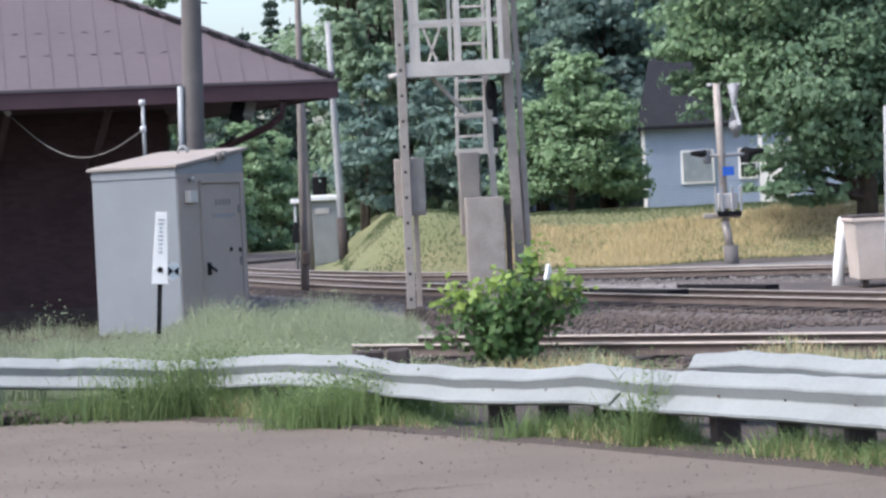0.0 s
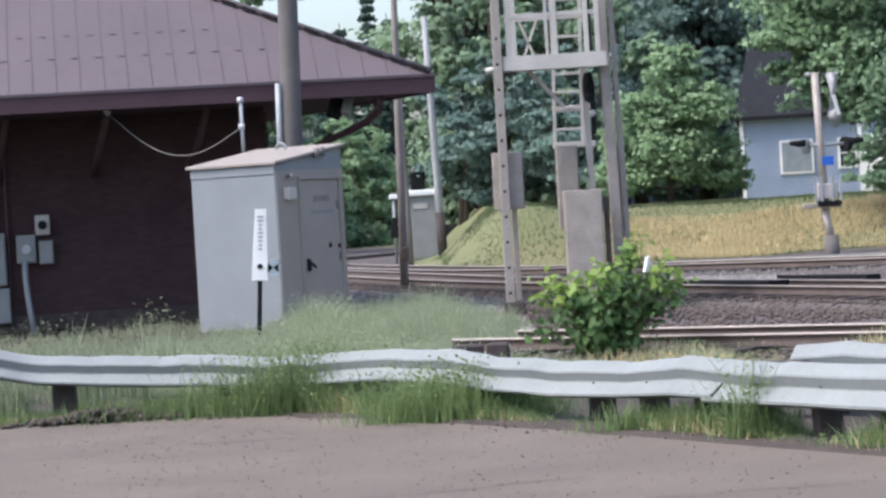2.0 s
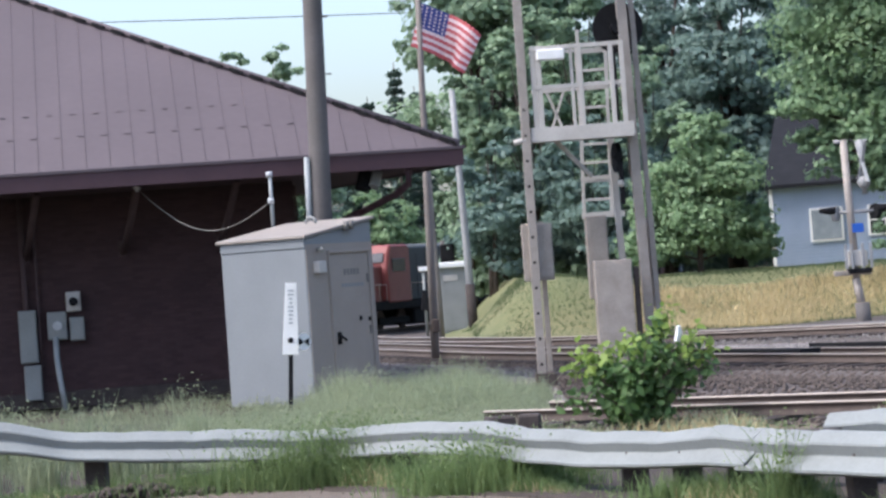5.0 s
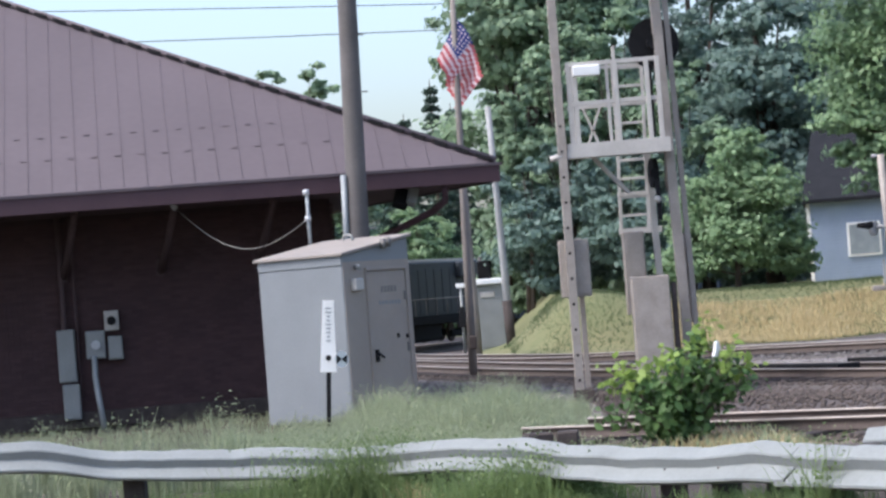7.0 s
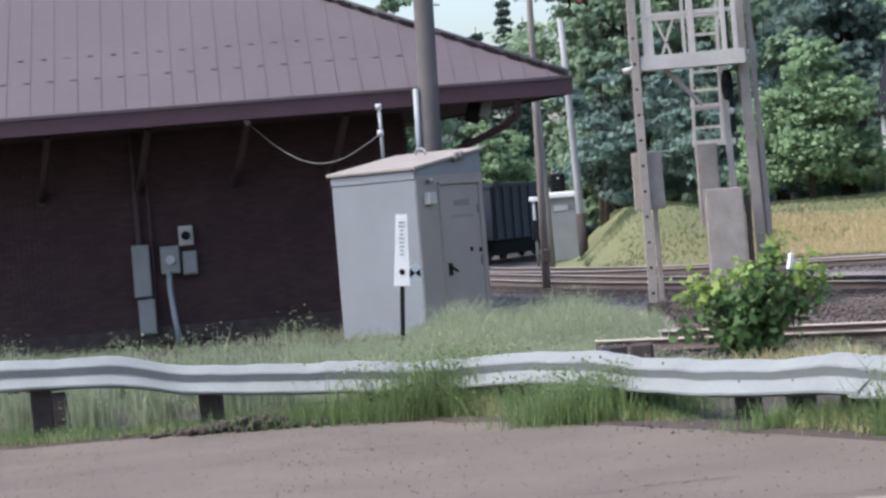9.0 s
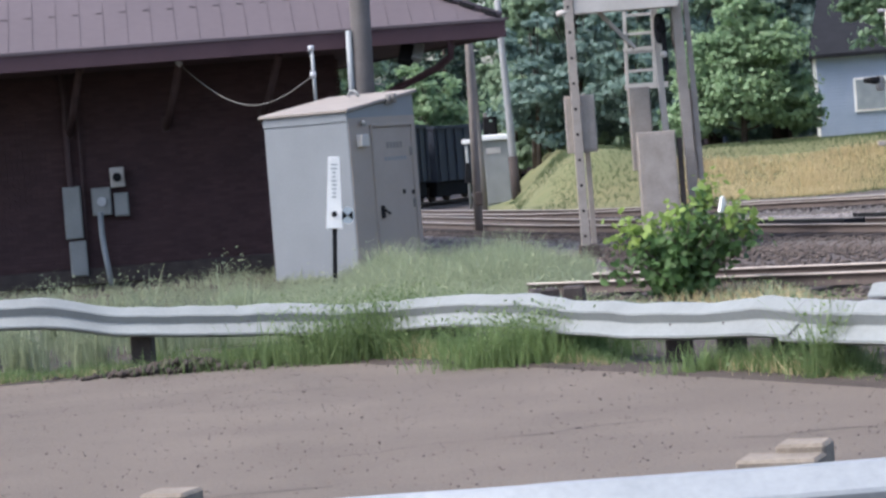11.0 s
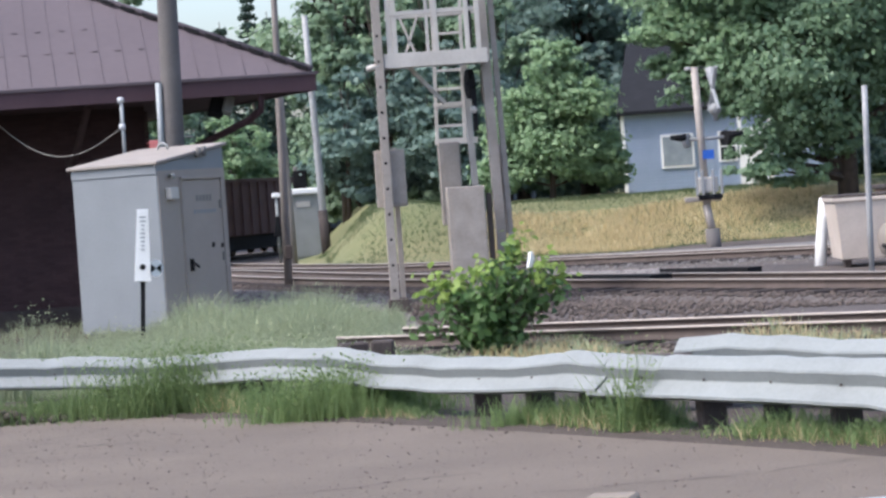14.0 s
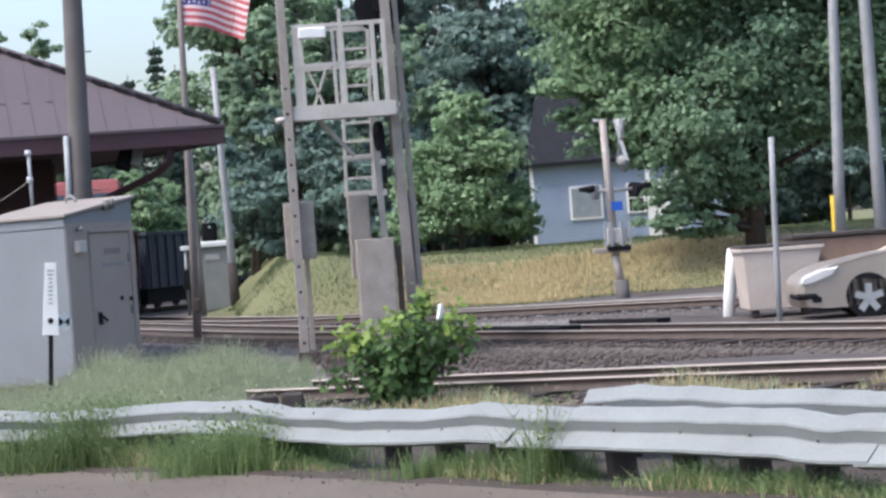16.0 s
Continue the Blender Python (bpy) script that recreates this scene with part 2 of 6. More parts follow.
def quick(name, verts, faces, material_):
    """A mesh from number arrays: verts (n, 3), faces (m, 3 or 4)."""
    me = bpy.data.meshes.new(name)
    verts, faces = np.asarray(verts, np.float32), np.asarray(faces, np.int32)
    k = faces.shape[1]
    me.vertices.add(len(verts))
    me.vertices.foreach_set("co", verts.ravel())
    me.loops.add(faces.size)
    me.loops.foreach_set("vertex_index", faces.ravel())
    me.polygons.add(len(faces))
    me.polygons.foreach_set("loop_start", np.arange(0, faces.size, k, dtype=np.int32))
    me.polygons.foreach_set("loop_total", np.full(len(faces), k, np.int32))
    me.update(calc_edges=True)
    me.materials.append(material_)
    return me


def unit(rng, n):
    v = rng.normal(size=(n, 3))
    return v / np.linalg.norm(v, axis=1)[:, None]


def leaf_cloud(rng, centres, size, droop=0.3, facing=None, loose=0.75):
    """Leaves as folded four-cornered blades, one at each centre; facing: the way each one's upper side turns, else at random."""
    n = len(centres)
    if facing is None:
        a = unit(rng, n)
        a[:, 2] -= droop
        a /= np.linalg.norm(a, axis=1)[:, None]
        b = np.cross(a, unit(rng, n))
        b /= np.linalg.norm(b, axis=1)[:, None]
        c = np.cross(a, b)
    else:
        c = facing + unit(rng, n) * loose
        c /= np.linalg.norm(c, axis=1)[:, None] + 1e-6
        a = np.cross(c, unit(rng, n))
        a /= np.linalg.norm(a, axis=1)[:, None] + 1e-6
        b = np.cross(c, a)
    s = (size * rng.uniform(0.6, 1.35, n))[:, None]
    v = np.stack([centres - a * s * 0.5, centres + b * s * 0.36 + c * s * 0.1, centres + a * s * 0.55, centres - b * s * 0.36 + c * s * 0.1], 1).reshape(-1, 3)
    return v, np.arange(4 * n).reshape(-1, 4)


def crown_points(rng, blobs, n, hollow=0.5):
    """Points in clumps within uneven ellipsoids, and the way out of each clump: blobs are (x, y, z, rx, ry, rz)."""
    vol = np.array([b[3] * b[4] * b[5] for b in blobs]) ** 0.67
    out, ways = [], []
    for b, w in zip(blobs, vol / vol.sum()):
        k = max(8, int(n * w))
        clumps = max(6, k // 60)
        d = unit(rng, clumps) * rng.uniform(hollow, 1.08, clumps)[:, None]
        d[:, 2] = np.where(d[:, 2] < -0.5, d[:, 2] * 0.7, d[:, 2])
        pick = rng.integers(0, clumps, k)
        q = rng.normal(size=(k, 3)) * np.array([1.0, 1.0, 0.6])
        p = d[pick] + q * rng.uniform(0.09, 0.2, clumps)[pick][:, None]
        out.append(p * np.array(b[3:]) + np.array(b[:3]))
        g = q * 0.5 + d[pick] * 0.9 + np.array([0, 0, 0.75])
        ways.append(g / np.linalg.norm(g, axis=1)[:, None])
    return np.concatenate(out), np.concatenate(ways)


def tree(name, x, y, z, height, blobs, leaves, size, mat, label, trunk=0.25, seed=1, group=""):
    rng = np.random.default_rng(seed)
    t = thing(name, pose(x, y, z), label, "tree", group)
    bm = bms()
    tube(bm, [(0, 0, -0.3), (0.05, 0, height * 0.2), (0.1, 0.1, height * 0.5), (0, 0, height * 0.85)], trunk, 9, trunk * 0.2)
    for b in blobs:
        zb = min(b[2], height * 0.7)
        tube(bm, [(0.05, 0.03, zb * 0.5), (b[0] * 0.5, b[1] * 0.5, zb * 0.8), (b[0], b[1], b[2])], trunk * 0.4, 6, trunk * 0.08)
    part("trunk", bm, M["bark"], t)
    points, ways = crown_points(rng, blobs, leaves)
    v, f = leaf_cloud(rng, points, size, facing=ways)
    ob = new("crown", quick("crown", v, f, M[mat]))
    ob.parent = t
    return t


def spread_blobs(rng, radius, low, high, n, squash=0.8):
    """An uneven crown of n blobs round a stem."""
    out = []
    for i in range(n):
        h = low + (high - low) * (i + 0.5) / n
        w = radius * (1.0 - 0.55 * max(0, (h - low) / (high - low) - 0.45) / 0.55)
        a = i * 2.4 + rng.uniform(-0.4, 0.4)
        r = w * rng.uniform(0.35, 0.62)
        k = w * rng.uniform(0.42, 0.6)
        out.append((math.cos(a) * r, math.sin(a) * r, h, k, k, k * squash))
    return out


def smooth(a, b, v):
    t = np.clip((v - a) / (b - a), 0, 1)
    return t * t * (3 - 2 * t)


def terrain(x, y):
    x, y = np.asarray(x, float), np.asarray(y, float)
    bank = (1.45 + 0.3 * np.exp(-((x - 4.3) / 1.3) ** 2)) * smooth(68.5, 76.0, y + 0.6 * np.sin(x * 0.5)) * smooth(1.5, 3.9, x) * (1 - smooth(102, 116, y))
    return -0.05 - 0.75 * smooth(80, 124, y) * (1 - smooth(2.2, 5.2, x) * (1 - smooth(102, 116, y))) + bank + 0.03 * np.sin(x * 1.3 + y * 0.7) * smooth(25, 30, y)


def curve_points(pts, step):
    """Even points along a smooth line through pts (x, y, z)."""
    pts = [Vector(p) for p in pts]
    pts = [2 * pts[0] - pts[1]] + pts + [2 * pts[-1] - pts[-2]]
    fine = []
    for i in range(1, len(pts) - 2):
        a, b, c, d = pts[i - 1:i + 3]
        for k in range(24):
            t = k / 24
            fine.append(0.5 * (2 * b + (c - a) * t + (2 * a - 5 * b + 4 * c - d) * t * t + (3 * b - a - 3 * c + d) * t ** 3))
    fine.append(pts[-2])
    out, carry = [fine[0]], 0.0
    for a, b in zip(fine, fine[1:]):
        length = (b - a).length
        while carry + length >= step:
            a = a.lerp(b, (step - carry) / length)
            length = (b - a).length
            carry = 0.0
            out.append(a.copy())
        carry += length
    return out


def ribbon(points, offsets):
    """Vertices and faces of a profile of (side, up) offsets carried along points, level."""
    v, n = [], len(points)
    for i, p in enumerate(points):
        d = points[min(i + 1, n - 1)] - points[max(i - 1, 0)]
        s = Vector((d.y, -d.x, 0)).normalized()
        v += [p + s * a + Vector((0, 0, b)) for a, b in offsets]
    k = len(offsets)
    f = [(i * k + j, i * k + j + 1, (i + 1) * k + j + 1, (i + 1) * k + j) for i in range(n - 1) for j in range(k - 1)]
    return [tuple(p) for p in v], f


# ---- ground ----
def ground():
    xs = np.concatenate([[-2500, -900, -300, -120], np.arange(-60, 62, 1.0), [120, 300, 900, 2500]])
    ys = np.concatenate([[-2500, -600, -120], np.arange(-40, 200, 1.0), [230, 300, 500, 1200, 3000]])
    gx, gy = np.meshgrid(xs, ys)
    v = np.stack([gx.ravel(), gy.ravel(), terrain(gx, gy).ravel()], 1)
    w = len(xs)
    i = np.arange((len(ys) - 1) * w).reshape(-1, w)[:, :-1].ravel()
    f = np.stack([i, i + 1, i + 1 + w, i + w], 1)
    me = quick("ground", v, f, M["turf"])
    me.materials.append(M["gravel"])
    me.materials.append(M["soil"])
    c = v[f].mean(1)
    stony = (c[:, 1] > 31) & (c[:, 1] < 69.5) & (c[:, 0] > -3 + (c[:, 1] < 44) * 2.5) | (c[:, 1] > 69) & (c[:, 1] < 166) & (c[:, 0] < 1.4 + 9 * (c[:, 1] > 122)) & (c[:, 0] > -14)
    bare = (c[:, 0] < -1.2) & (c[:, 1] > 25) & (c[:, 1] < 48) & ~stony
    me.polygons.foreach_set("material_index", stony.astype(np.int32) + 2 * bare)
    me.polygons.foreach_set("use_smooth", np.ones(len(f), bool))
    tagged(new("ground", me), "grassy and gravelly ground running out to the horizon", "ground", kind="structure")


EDGE = curve_points([(-30, 22.5, 0), (-12, 23.6, 0), (-4.5, 24.1, 0), (-2.9, 24.4, 0), (-1.2, 23.6, 0), (0.8, 21.2, 0), (3.0, 17.9, 0), (6.0, 13.6, 0), (14, 3, 0), (26, -14, 0)], 0.35)


def lot():
    bm = bms()
    rng = random.Random(4)
    rim = [(p.x + rng.uniform(-0.05, 0.05), p.y + rng.uniform(-0.09, 0.09)) for p in EDGE]
    prism(bm, rim + [(26, -30), (-30, -30)], -0.12, 0.0, "z")
    solid("asphalt_lot", bm, M["asphalt"], "worn grey-brown asphalt parking lot with hairline cracks", "pavement", "structure")


def road():
    pts = curve_points([(1.5, 66.5, 0.0), (7, 62.6, 0.02), (13, 60.2, 0.0), (30, 55, 0)], 1.0)
    v, f = ribbon(pts, [(-2.6, -0.15), (-2.5, 0.02), (2.5, 0.02), (2.6, -0.15)])
    tagged(new("road", quick("road", v, f, M["road"])), "pale grey road running along the grass bank", "road", kind="structure")
    pts = curve_points([(9.0, 44.5, 0.0), (15, 43.0, 0.0), (24, 41.5, 0.0)], 1.0)
    v, f = ribbon(pts, [(-3.3, -0.2), (-3.2, 0.05), (3.2, 0.05), (3.3, -0.2)])
    tagged(new("pavement", quick("pavement", v, f, M["gravel"])), "gravelled apron beside the tracks", "pavement", kind="structure")


MAIN = curve_points([(66, 238, -0.75), (40, 212, -0.75), (24, 190, -0.75), (14.5, 167, -0.75), (9.0, 150, -0.75), (4.6, 140.5, -0.75), (0.0, 131, -0.75), (-4.0, 121.5, -0.7), (-6.2, 111, -0.55), (-6.2, 98, -0.35),
                     (-4.6, 85, -0.15), (-2.5, 74.5, -0.05), (-0.7, 66, 0), (2.4, 54.5, 0), (6.0, 45, 0), (10.1, 35.5, 0), (14.5, 26, 0), (22, 10, 0)], 0.25)
FAR = curve_points([(-2.2, 90, -0.22), (-1.0, 78, -0.08), (1.0, 68.2, 0), (3.2, 62.4, 0), (7.5, 57.4, 0), (12, 52.8, 0), (22, 43.0, 0)], 0.25)
NEAR = curve_points([(1.3, 31.8, 0), (3.7, 29.9, 0), (7.6, 26.7, 0), (14, 20.5, 0), (20, 14, 0)], 0.25)


def track(points, name, label, bed, ties=True):
    t = thing(name, pose(0, 0, 0), label, "railway track")
    t["kind"] = "structure"
    wide = points[::8]
    v, f = ribbon(wide, [(-2.4, -0.2), (-1.7, 0.0), (1.7, 0.0), (2.4, -0.2)])
    ob = new("ballast_bed", quick("ballast_bed", v, f, M[bed]))
    ob.parent = t
    for side in (-0.7175, 0.7175):
        prof = [(-0.07, 0.06), (-0.07, 0.075), (-0.012, 0.09), (-0.012, 0.17), (-0.036, 0.18), (-0.036, 0.205), (0.036, 0.205), (0.036, 0.18), (0.012, 0.17), (0.012, 0.09), (0.07, 0.075), (0.07, 0.06)]
        v, f = ribbon(points, [(side + a, b) for a, b in prof])
        me = quick("rail", v, f, M["rail_rust"])
        me.materials.append(M["rail_head"])
        me.polygons.foreach_set("material_index", np.array([1 if j % 11 in (4, 5, 6) else 0 for j in range(len(f))], np.int32))
        ob = new("rail", me)
        ob.parent = t
    bm = bms()
    box(bm, (0, 0, 0), (2.55, 0.22, 0.16))
    tie = finish(bm, M["wood_dark"], 0.012)
    for i in range(2, len(points) - 1, 3):
        p, d = points[i], points[i + 1] - points[i - 1]
        if not (20 < p.y < 100):
            continue
        o = new("tie", tie)
        o.parent = t
        o.matrix_basis = Matrix.Translation(p + Vector((0, 0, -0.022))) @ Matrix.Rotation(math.atan2(-d.x, d.y), 4, "Z")
    return t


ground()
lot()
road()
main_track = track(MAIN, "main_track", "rusty main railway track on pale crushed stone", "ballast")
track(FAR, "far_track", "second railway track beside the grass bank", "ballast")
track(NEAR, "siding_track", "weedy siding track on dark dirty ballast", "dirty_ballast")


# ---- depot ----
def depot():
    rz = 7.0
    d = thing("station_depot", pose(1.13, 45.2, 0, 0, 0, rz), "dark red brick railway depot with a wide-eaved maroon metal hip roof", "building")
    L, DEP, RX, RY, EZ, RZ = 24.0, 12.6, 9.6, 6.3, 4.24, 8.75
    # roof: four planes of ribbed sheet
    tip = [Vector(p) for p in ((0, 0, EZ), (-2.75, DEP, EZ), (-L, DEP, EZ), (-L, 0, EZ))]
    ridge = [Vector((-RX, RY, RZ)), Vector((-L + RX, RY, RZ))]
    bm = bms()
    a = [bm.verts.new(p) for p in tip + ridge]
    for q in ((3, 0, 4, 5), (0, 1, 4), (1, 2, 5, 4), (2, 3, 5)):
        bm.faces.new([a[i] for i in q])
    b = [bm.verts.new(p - Vector((0, 0, 0.08))) for p in tip]
    bm.faces.new(b)
    for i in range(4):
        bm.faces.new((a[i], a[(i + 1) % 4], b[(i + 1) % 4], b[i]))
    roof = part("roof", bm, M["metal_roof"], d, "faded maroon standing-seam metal roof")
    # standing seams on the front plane and the end plane
    bm = bms()
    slope = Vector((0, RY, RZ - EZ))
    x = -0.35
    while x > -L:
        k = min(1.0, -x / RX, (L + x) / RX)
        p0, p1 = Vector((x, -0.01, EZ + 0.012)), Vector((x, 0, EZ + 0.012)) + slope * k
        tube(bm, [p0, p1], 0.003, 4)
        part("seam", bm, M["metal_roof"], roof)
        bm = bms()
        x -= 0.42
    bm.free()
    # rows of small snow guards
    guard = bms()
    box(guard, (0, 0, 0), (0.1, 0.04, 0.01))
    guard = finish(guard, M["metal_roof"], 0.004)
    for k, n in ((0.14, 24), (0.24, 22)):
        for i in range(n):
            o = new("snow_guard", guard)
            o.parent = roof
            o.location = Vector((-RX * k - 1.6 - 0.42 * i, 0, EZ + 0.01)) + slope * k
    # hip and ridge caps with the dark notched closure under them
    for p, q in ((tip[0], ridge[0]), (tip[1], ridge[0]), (ridge[0], ridge[1])):
        bm = bms()
        u = (q - p)
        n = int(u.length / 0.45)
        tube(bm, [p + Vector((0, 0, 0.05)), q + Vector((0, 0, 0.05))], 0.06, 6)
        part("hip_cap", bm, M["metal_roof"], roof)
        for i in range(n):
            bm = bms()
            c = p + u * ((i + 0.5) / n) + Vector((-0.03, -0.06, 0.035))
            box(bm, c, (0.3, 0.03, 0.06), u.to_track_quat("X", "Z").to_matrix())
            part("closure_strip", bm, M["black"], roof)
    # fascia, gutter edge and soffit
    for name, c, s in (("fascia", (-L / 2, -0.03, EZ - 0.2), (L + 0.12, 0.06, 0.3)), ("fascia", (-L / 2 - 1.4, DEP + 0.03, EZ - 0.2), (L - 2.8, 0.06, 0.3))):
        bm = bms()
        box(bm, c, s)
        part(name, bm, M["maroon"], d, bevel=0.008)
    bm = bms()
    box(bm, (-L / 2, -0.075, EZ - 0.03), (L + 0.2, 0.03, 0.05))
    part("drip_edge", bm, M["metal_roof"], d)
    bm = bms()
    box(bm, (-1.375, DEP / 2, EZ - 0.2), (0.06, math.hypot(DEP, 2.75), 0.3), Euler((0, 0, math.atan2(2.75, DEP))).to_matrix())
    part("fascia", bm, M["maroon"], d, bevel=0.008)
    bm = bms()
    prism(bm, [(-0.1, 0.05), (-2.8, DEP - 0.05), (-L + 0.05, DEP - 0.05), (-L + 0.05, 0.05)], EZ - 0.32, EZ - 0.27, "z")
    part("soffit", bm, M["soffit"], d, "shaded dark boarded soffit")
    # walls: brick skin on a core
    wx0, wx1, wy0, wy1 = -L + 2.8, -2.8, 2.66, DEP - 2.66
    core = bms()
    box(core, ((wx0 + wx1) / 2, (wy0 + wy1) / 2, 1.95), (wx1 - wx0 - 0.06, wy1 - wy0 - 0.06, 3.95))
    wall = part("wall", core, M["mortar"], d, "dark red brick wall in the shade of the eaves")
    bm = bms()
    rows = int(3.85 / 0.075)
    for r in range(rows):
        z = 0.04 + r * 0.075
        x = wx1 - (0.105 if r % 2 else 0.0)
        box(bm, (wx1 - 0.02, wy0 + 0.01, z), (0.08, 0.05, 0.063))
        while x > wx1 - 9.2:
            box(bm, (x - 0.1, wy0 + 0.01, z), (0.2, 0.05, 0.063))
            x -= 0.21
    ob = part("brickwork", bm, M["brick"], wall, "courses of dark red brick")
    ob["kind"] = "stuff"
    # stone base course
    bm = bms()
    box(bm, ((wx0 + wx1) / 2, wy0 - 0.03, 0.12), (wx1 - wx0 + 0.1, 0.1, 0.3))
    part("base_course", bm, M["wood_dark"], d, bevel=0.01)
    # eave brackets
    for x in (-4.3, -6.1, -7.9, -9.7, -11.5):
        bm = bms()
        tube(bm, [(x, wy0 - 0.02, 2.75), (x + 0.17, wy0 - 0.9, 3.3), (x + 0.33, wy0 - 1.75, 3.92)], 0.07, 6)
        box(bm, (x, wy0 - 0.05, 2.85), (0.14, 0.1, 0.3))
        part("eave_bracket", bm, M["soffit"], d, bevel=0.0)
    # downspout from the gutter back to the wall end
    bm = bms()
    tube(bm, [(-0.95, 0.12, 4.0), (-0.93, 0.12, 3.8), (-0.95, 0.16, 3.62), (-1.15, 0.5, 3.45), (-1.7, 1.4, 3.2), (-2.3, 2.2, 2.95), (-2.75, 2.72, 2.8), (-2.74, 2.75, 1.0), (-2.74, 2.75, 0.1)], 0.07, 8)
    part("downspout", bm, M["maroon"], d)
    # conduits on the wall
    for x, r in ((-7.95, 0.06), (-7.72, 0.03)):
        bm = bms()
        tube(bm, [(x, wy0 - 0.09, 0.5), (x, wy0 - 0.09, 3.95)], r, 6)
        part("conduit", bm, M["soffit"], d)
    return d


depot()


def floodlight():
    f = thing("floodlight", pose(-0.56, 45.6, 3.93), "black floodlight hung under the depot eave", "floodlight")
    rot = Euler((radians(-25), radians(20), radians(10))).to_matrix()
    bm = bms()
    box(bm, (-0.06, 0, -0.2), (0.26, 0.2, 0.36), rot)
    part("housing", bm, M["black"], f, bevel=0.02)
    bm = bms()
    box(bm, (0.14, -0.03, -0.18), (0.18, 0.18, 0.34), rot)
    part("lens_frame", bm, M["grey_paint"], f, bevel=0.015)
    bm = bms()
    tube(bm, [(0, 0, -0.05), (0, 0, 0.05)], 0.025, 6)
    part("stem", bm, M["black"], f)


floodlight()


def wall_box(name, x, z, w, h, mat, label, dial=False):
    """A service box on the depot's front wall; x in the world, z its middle."""
    y = 45.2 + 2.66 * math.cos(radians(7)) + (x - 1.13 + 2.66 * math.sin(radians(7))) * math.tan(radians(7))
    t = thing(name, pose(x, y - 0.11, z, 0, 0, 7), label, "electrical box")
    bm = bms()
    box(bm, (0, 0, 0), (w, 0.18, h))
    part("body", bm, M[mat], t, bevel=0.015)
    bm = bms()
    box(bm, (0, -0.1, 0), (w - 0.04, 0.02, h - 0.05))
    part("cover", bm, M[mat], t, bevel=0.006)
    if dial:
        bm = bms()
        tube(bm, [(0, -0.1, 0), (0, -0.2, 0)], 0.085, 14)
        part("meter_glass", bm, M["black" if dial == 2 else "insulator"], t)
    return t


wall_box("electrical_cabinet", -7.06, 1.33, 0.33, 0.98, "grey_paint", "tall grey-green electrical cabinet on the brick wall")
wall_box("junction_box", -7.02, 0.47, 0.32, 0.66, "grey_paint", "lower grey-green box beneath the tall cabinet")
wall_box("electric_meter", -6.52, 1.5, 0.36, 0.52, "grey_paint", "grey electric meter box with a round dial", 1)
wall_box("switch_box", -6.16, 1.42, 0.27, 0.44, "grey_paint", "small grey switch box beside the meter")
wall_box("round_meter", -6.2, 1.93, 0.27, 0.37, "light_paint", "pale meter socket with a dark round face", 2)

bm = bms()
tube(bm, [(-6.55, 46.72, 1.3), (-6.55, 46.7, 0.9), (-6.5, 46.6, 0.5), (-6.42, 46.5, -0.05)], 0.055, 8)
solid("meter_conduit", bm, M["galv_old"], "grey conduit running from the meter to the ground", "conduit")


